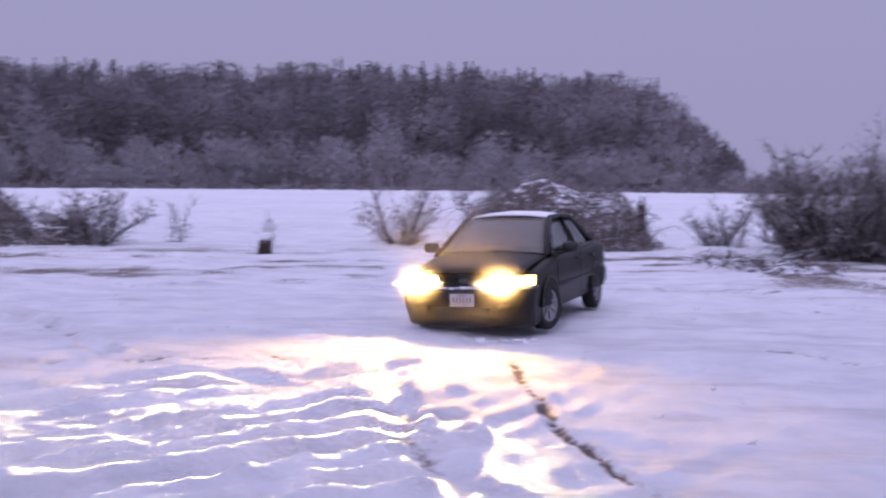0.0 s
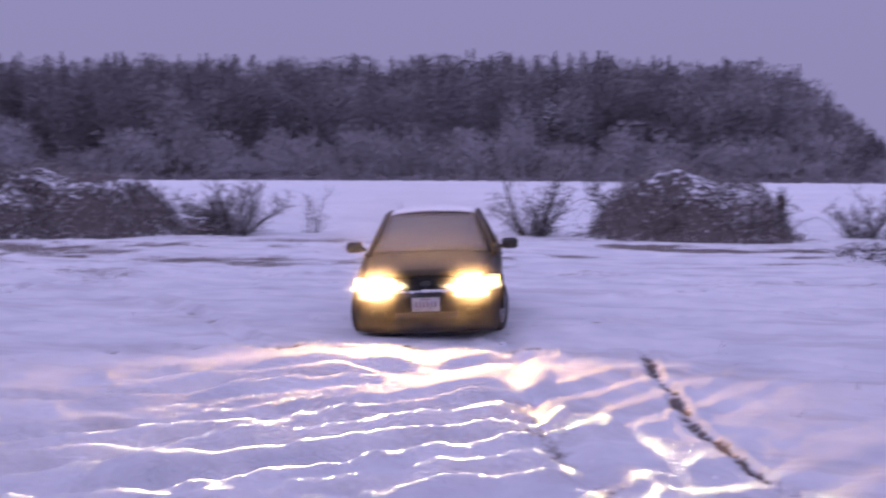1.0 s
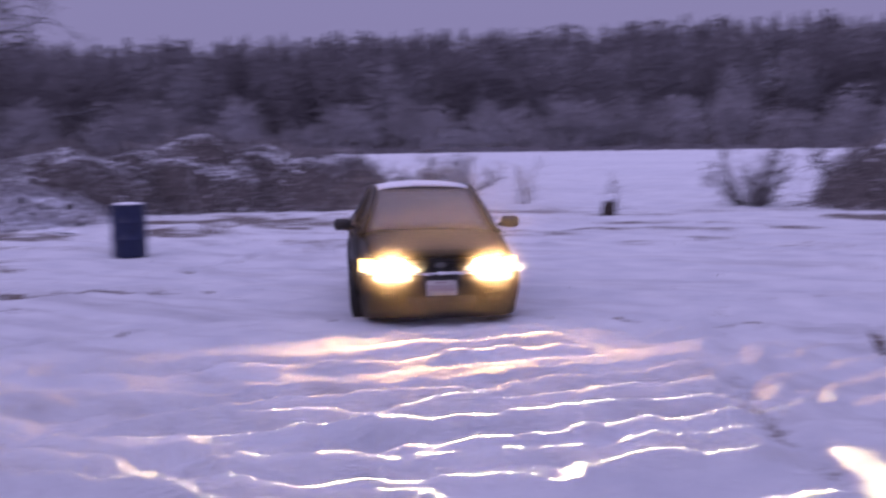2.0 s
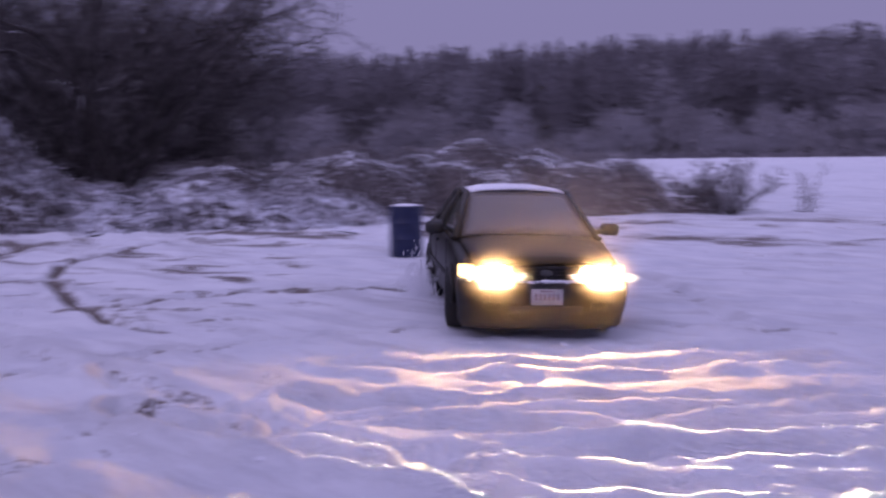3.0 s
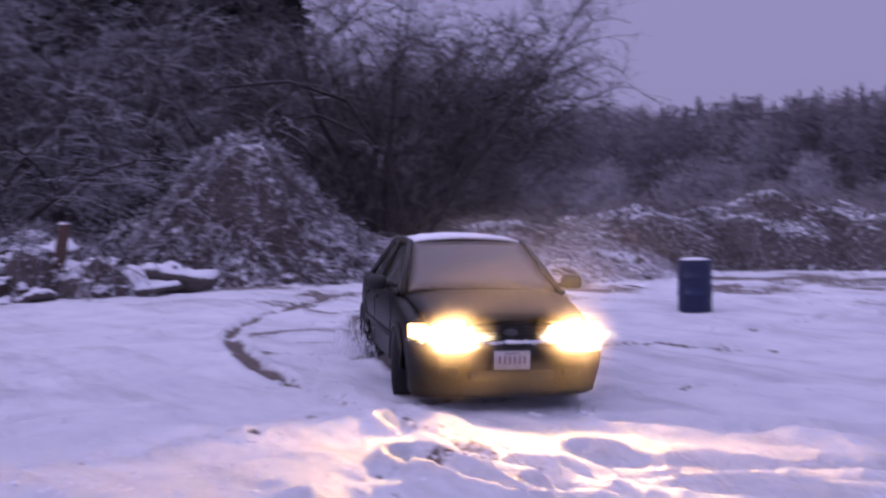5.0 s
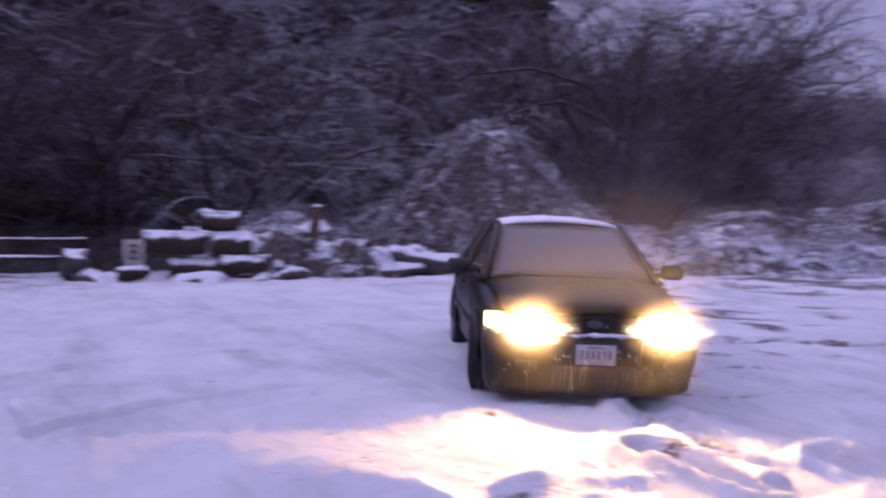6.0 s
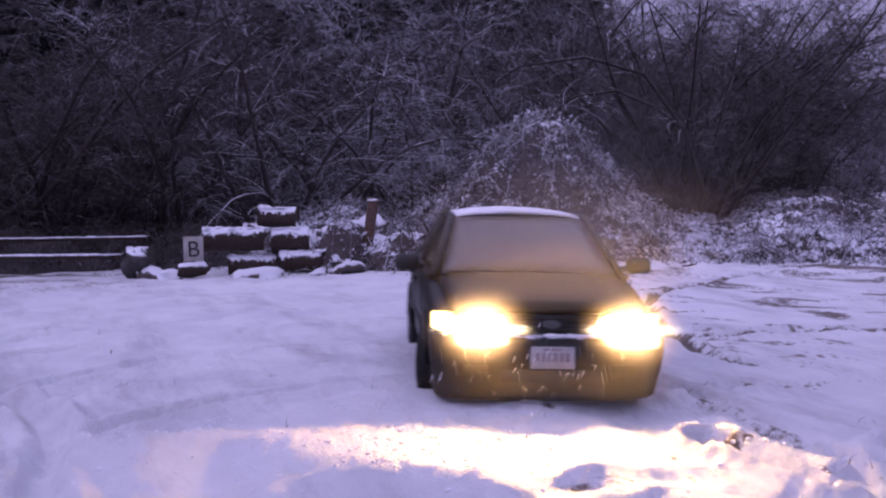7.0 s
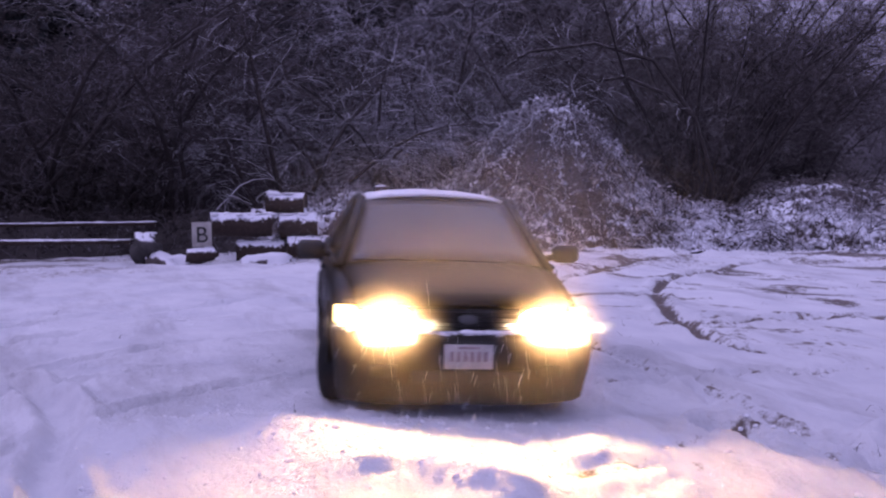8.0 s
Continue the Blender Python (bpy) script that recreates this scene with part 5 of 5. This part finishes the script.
    for x in (-0.52, 0.52):
        b = Build()
        b.box((x, 2.068, 0.33), (0.16, 0.03, 0.075), pose(0, 0, 0, 0, 0, -6 if x > 0 else 6), 0.5)
        part("fog_lamp_recess", b, PLASTIC, bumper)
    b = Build()
    b.box((0, 2.112, 0.43), (0.34, 0.014, 0.185), None, 0.3)
    holder = part("plate_holder", b, PLASTIC, bumper)
    b = Build()
    b.box((0, 2.123, 0.43), (0.305, 0.008, 0.152), None, 0.3)
    part("number_plate", b, plain("plate_white", (0.45, 0.42, 0.40), 0.5, 0, 14, 0.25), bumper, "white plate smeared with slush")
    b = Build()
    for k in range(6):
        b.box((-0.105 + 0.042 * k, 2.129, 0.432), (0.024, 0.003, 0.062))
    b.box((0, 2.129, 0.487), (0.13, 0.003, 0.014))
    part("plate_bars", b, plain("plate_ink", (0.27, 0.2, 0.22), 0.5, 0, 40, 0.4), bumper, "unreadable dark bars")
    s = Build()
    rnd = random.Random(8)
    for k in range(16):
        x = rnd.uniform(-0.34, 0.34)
        s.lump((x, 2.07 - 0.05 * abs(x), 0.572), (rnd.uniform(0.03, 0.08), 0.035, rnd.uniform(0.008, 0.02)), 0.3, 5, 8, rnd)
    tagged(part("bumper_slush", s, SNOWCAP, bumper, "slush lying on the bumper"), kind="stuff")
    b = Build()
    b.box((0, 1.96, 0.645), (0.66, 0.16, 0.14), None, 0.1)
    grille = part("grille", b, PLASTIC, car, "black grille")
    for k in range(4):
        b = Build()
        b.box((0, 2.045, 0.60 + 0.03 * k), (0.64, 0.02, 0.010), None, 0.3)
        part("slat", b, PAINT, grille)
    b = Build()
    ring = []
    for k in range(20):
        w = 6.283185 * k / 20
        ring.append((0.062 * math.cos(w), 2.062, 0.652 + 0.03 * math.sin(w)))
    loft(b, [[(p[0], 2.04, p[2]) for p in ring], ring, [(p[0] * 0.8, 2.07, 0.652 + (p[2] - 0.652) * 0.8) for p in ring]])
    part("badge", b, plain("dull_badge", (0.10, 0.10, 0.10), 0.5, 0.5, 12, 0.2), grille, "plain oval metal badge")
    for side in (1, -1):
        xc, zc, yf, yb = side * 0.512, 0.648, 2.03, 1.77

        def oval(y, rx, rz, dz=0.0, n=28):
            pts = []
            for k in range(n):
                w = 6.283185 * k / n
                cw, sw = math.cos(w), math.sin(w)
                pts.append((xc + rx * cw, y - 0.02 * abs(cw), zc + dz + rz * sw))
            return pts
        lamp = Build()
        loft(lamp, [oval(yb, 0.15, 0.074), oval(yf, 0.172, 0.080), oval(yf, 0.176, 0.084), oval(yb - 0.02, 0.155, 0.078)], False)
        loft(lamp, [oval(yb - 0.02, 0.155, 0.078), oval(yb - 0.004, 0.15, 0.074)])
        head = part("headlight", lamp, INNER, car, "lit headlight")
        e = Build()
        loft(e, [oval(1.892, 0.155, 0.056, 0.018), oval(1.900, 0.155, 0.056, 0.018), oval(1.904, 0.13, 0.045, 0.018)])
        part("reflector", e, BOWL, head, "glaring warm white reflector")
        e = Build()
        e.box((xc, yb + 0.03, 0.5965), (0.21, 0.012, 0.036), None, 0.3)
        part("filament_strip", e, BEAM, head, "glaring warm white light")
        e = Build()
        e.box((xc, yb + 0.037, 0.604), (0.06, 0.006, 0.010), None, 0.2)
        part("filament", e, FAR_BEAM, head, "glaring warm white light")
        # shields added out of sight in the lamp to narrow its beam
        for off in (-0.045, 0.045):
            e = Build()
            e.box((xc + off, 1.887, 0.5915), (0.004, 0.16, 0.034), None, 0.2)
            part("beam_shield", e, PLASTIC, head, "unseen dark shield added to narrow the beam")
        c = Build()
        rings = []
        for zz in (0.59, 0.60, 0.695, 0.705):
            k = 0.9 if zz in (0.59, 0.705) else 1.0
            rings.append([(side * 0.682, 2.0 * 1, zz), (side * 0.735 * 1, 1.975, zz), (side * (0.735 + 0.055 * k), 1.90, zz), (side * (0.735 + 0.085 * k), 1.78, zz), (side * 0.72, 1.78, zz), (side * 0.682, 1.85, zz)])
        loft(c, rings)
        part("corner_lamp", c, MARKER, car, "small lit amber corner lamp")
        t = Build()
        t.box((side * 0.60, -2.075, 0.78), (0.30, 0.05, 0.15), None, 0.3)
        part("tail_lamp", t, plain("red_lens", (0.25, 0.01, 0.01), 0.2), car)
    b = Build()
    rings = []
    for zz, yo, ww in ((0.28, -2.06, 0.78), (0.36, -2.13, 0.81), (0.52, -2.14, 0.815), (0.57, -2.09, 0.81)):
        ring = [(u * ww, yo + 0.13 * abs(u) ** 3, zz) for u in [k / 5 - 1 for k in range(11)]]
        ring += [(ww, -1.7, zz), (-ww, -1.7, zz)]
        rings.append(ring)
    loft(b, rings)
    part("rear_bumper", b, PLASTIC, car)
    wheels = [make_wheel(car, x, y, 1 if x > 0 else -1) for x, y in ((0.76, 1.25), (-0.76, 1.25), (0.76, -1.25), (-0.76, -1.25))]
    tagged(car, "dark old saloon car drifting with headlights on, snow on roof", "car")
    return car, wheels


CAR, WHEELS = make_car()


def veil_material(name, density):
    """An added veil that stands for lamp glare: it lets most light through and scatters a little; thinner towards the
    rim of each veil.
    """
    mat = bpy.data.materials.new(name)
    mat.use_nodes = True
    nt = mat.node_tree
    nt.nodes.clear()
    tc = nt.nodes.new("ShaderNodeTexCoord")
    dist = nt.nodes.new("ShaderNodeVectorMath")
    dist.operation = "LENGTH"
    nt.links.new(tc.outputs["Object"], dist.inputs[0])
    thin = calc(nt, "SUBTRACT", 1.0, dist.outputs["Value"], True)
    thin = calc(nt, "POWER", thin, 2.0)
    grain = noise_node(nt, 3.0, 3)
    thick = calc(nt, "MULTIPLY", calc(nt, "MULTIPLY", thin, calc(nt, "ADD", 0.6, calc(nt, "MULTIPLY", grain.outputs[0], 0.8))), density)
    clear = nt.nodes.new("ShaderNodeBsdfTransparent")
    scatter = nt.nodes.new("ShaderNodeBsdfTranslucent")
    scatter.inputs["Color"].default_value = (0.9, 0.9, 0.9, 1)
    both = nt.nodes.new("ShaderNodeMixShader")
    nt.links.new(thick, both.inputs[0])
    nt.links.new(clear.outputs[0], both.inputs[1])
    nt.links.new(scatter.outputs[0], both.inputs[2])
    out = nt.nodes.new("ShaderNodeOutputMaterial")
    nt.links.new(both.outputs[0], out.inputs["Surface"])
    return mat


def make_glow_veils():
    """Added veils for the halo and haze of the lamps, bowed round the front of the car."""
    near, mid, wide, low = veil_material("lamp_halo_dense", 0.030), veil_material("lamp_halo_wide", 0.008), veil_material("lamp_haze_thin", 0.16), veil_material("lamp_haze_low", 0.058)
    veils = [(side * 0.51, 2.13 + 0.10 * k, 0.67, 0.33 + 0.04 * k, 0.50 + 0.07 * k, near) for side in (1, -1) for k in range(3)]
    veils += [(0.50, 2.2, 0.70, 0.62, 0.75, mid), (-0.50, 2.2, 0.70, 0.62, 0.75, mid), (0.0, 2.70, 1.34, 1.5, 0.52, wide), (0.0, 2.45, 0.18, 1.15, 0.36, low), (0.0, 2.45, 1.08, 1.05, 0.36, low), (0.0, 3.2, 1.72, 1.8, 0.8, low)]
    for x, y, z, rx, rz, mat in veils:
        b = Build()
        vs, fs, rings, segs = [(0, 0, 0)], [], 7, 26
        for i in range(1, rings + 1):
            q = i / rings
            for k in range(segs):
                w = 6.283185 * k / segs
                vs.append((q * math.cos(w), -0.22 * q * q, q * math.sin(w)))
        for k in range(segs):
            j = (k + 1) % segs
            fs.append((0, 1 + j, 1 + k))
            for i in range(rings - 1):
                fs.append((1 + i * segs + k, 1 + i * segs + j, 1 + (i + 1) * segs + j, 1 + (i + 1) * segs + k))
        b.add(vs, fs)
        veil = part("glow_veil", b, mat, CAR, "added thin veil that stands for halo and haze of the headlamps")
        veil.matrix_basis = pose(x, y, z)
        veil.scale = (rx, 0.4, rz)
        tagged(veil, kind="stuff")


make_glow_veils()


def make_spray(name, seed, n, spread, size, label):
    """Loose flecks of snow thrown up by the car."""
    rnd = random.Random(seed)
    b = Build()
    for k in range(n):
        x, y, z = [rnd.gauss(0, 1) * s for s in spread]
        b.lump((x, y, z), (size * rnd.uniform(0.4, 1), size * rnd.uniform(0.4, 1), size * rnd.uniform(0.6, 2.6)), 0.2, 3, 4, rnd)
    ob = part(name, b, SNOWCAP, CAR, label, False)
    return tagged(ob, kind="stuff")


FRONT_SPRAY = [make_spray("snow_spatter", 50 + k, 46, (0.46, 0.10, 0.15), 0.006, "bright flecks of snow thrown up before the bumper") for k in range(4)]
REAR_SPRAY = [make_spray("snow_spray", 60 + k, 1300, (0.12, 0.36, 0.19), 0.010, "spray of loose snow beside the rear wheel") for k in range(2)]
# seconds, x, y, z, heading: the car drifts round in an arc
DRIVE = [(0.0, 0.19, 14.55, -0.1, 162.0, 2.2), (0.5, -1.2, 14.07, -0.13, 175.5, 2.3), (1.0, -2.52, 13.45, -0.15, 187.6, 2.2), (1.2, -3.12, 13.07, -0.155, 192.3, 1.8),
         (1.75, -4.45, 12.1, -0.15, 203.5, 0.4), (2.3, -5.45, 11.35, -0.14, 212.3, -0.7), (2.5, -5.8, 11.08, -0.13, 214.7, -1.0), (3.0, -6.53, 10.22, -0.09, 221.6, -1.7),
         (3.5, -7.15, 9.32, -0.05, 228.4, -1.5), (4.0, -7.68, 8.43, -0.015, 233.8, -1.4), (4.2, -7.88, 8.1, -0.005, 235.5, -1.5), (4.75, -8.22, 7.2, 0.03, 240.2, -1.7),
         (5.3, -8.47, 6.4, 0.06, 243.8, -1.8), (5.5, -8.55, 6.08, 0.07, 245.0, -1.9), (6.0, -8.62, 5.25, 0.12, 247.6, -2.3), (6.5, -8.53, 4.66, 0.135, 249.3, -2.3),
         (7.0, -8.42, 4.12, 0.14, 251.4, -2.4), (7.5, -8.22, 3.6, 0.165, 253.4, -2.6), (8.0, -7.99, 3.08, 0.195, 255.5, -2.8)]


def motions():
    walk(CAR, [(t, pose(x, y, z - 0.01, 0, lean, h)) for t, x, y, z, h, lean in DRIVE])
    for n, ob in enumerate(FRONT_SPRAY):
        rows = []
        for k in range(81):
            t = k / 10
            f = (t * 2.3 + n / 4) % 1.0
            lift = 0.0 if t < 5.2 else min(1.0, (t - 5.2) / 0.8)
            rows.append((t, pose(0.1 * math.sin(n * 2 + t), 2.22 + 0.10 * f, -0.95 + lift * (1.05 + 0.34 * math.sin(6.283 * f)))))
        walk(ob, rows)
    for n, ob in enumerate(REAR_SPRAY):
        rows = []
        for k in range(81):
            t = k / 10
            f = (t * 1.7 + n / 2) % 1.0
            lift = min(1.0, max(0.0, (t - 2.4) / 0.8)) * min(1.0, max(0.0, (5.4 - t) / 0.6))
            rows.append((t, pose(0.95, -1.1 - 0.15 * math.sin(6.283 * f), -0.7 + lift * (0.92 + 0.12 * math.cos(6.283 * f)), 8 * math.sin(6.283 * f))))
        walk(ob, rows)
    spin = [0.0]
    for k in range(80):
        spin.append(spin[-1] - (46 if k < 52 else 34))
    for n, wheel in enumerate(WHEELS):
        at = wheel.matrix_basis.translation.copy()
        steer = 14 if n < 2 else 0
        rate = 0.55 if n < 2 else 1.0
        walk(wheel, [(k / 10, pose(*at, 0, 0, -steer) @ pose(0, 0, 0, a * rate, 0, 0)) for k, a in enumerate(spin)])


motions()
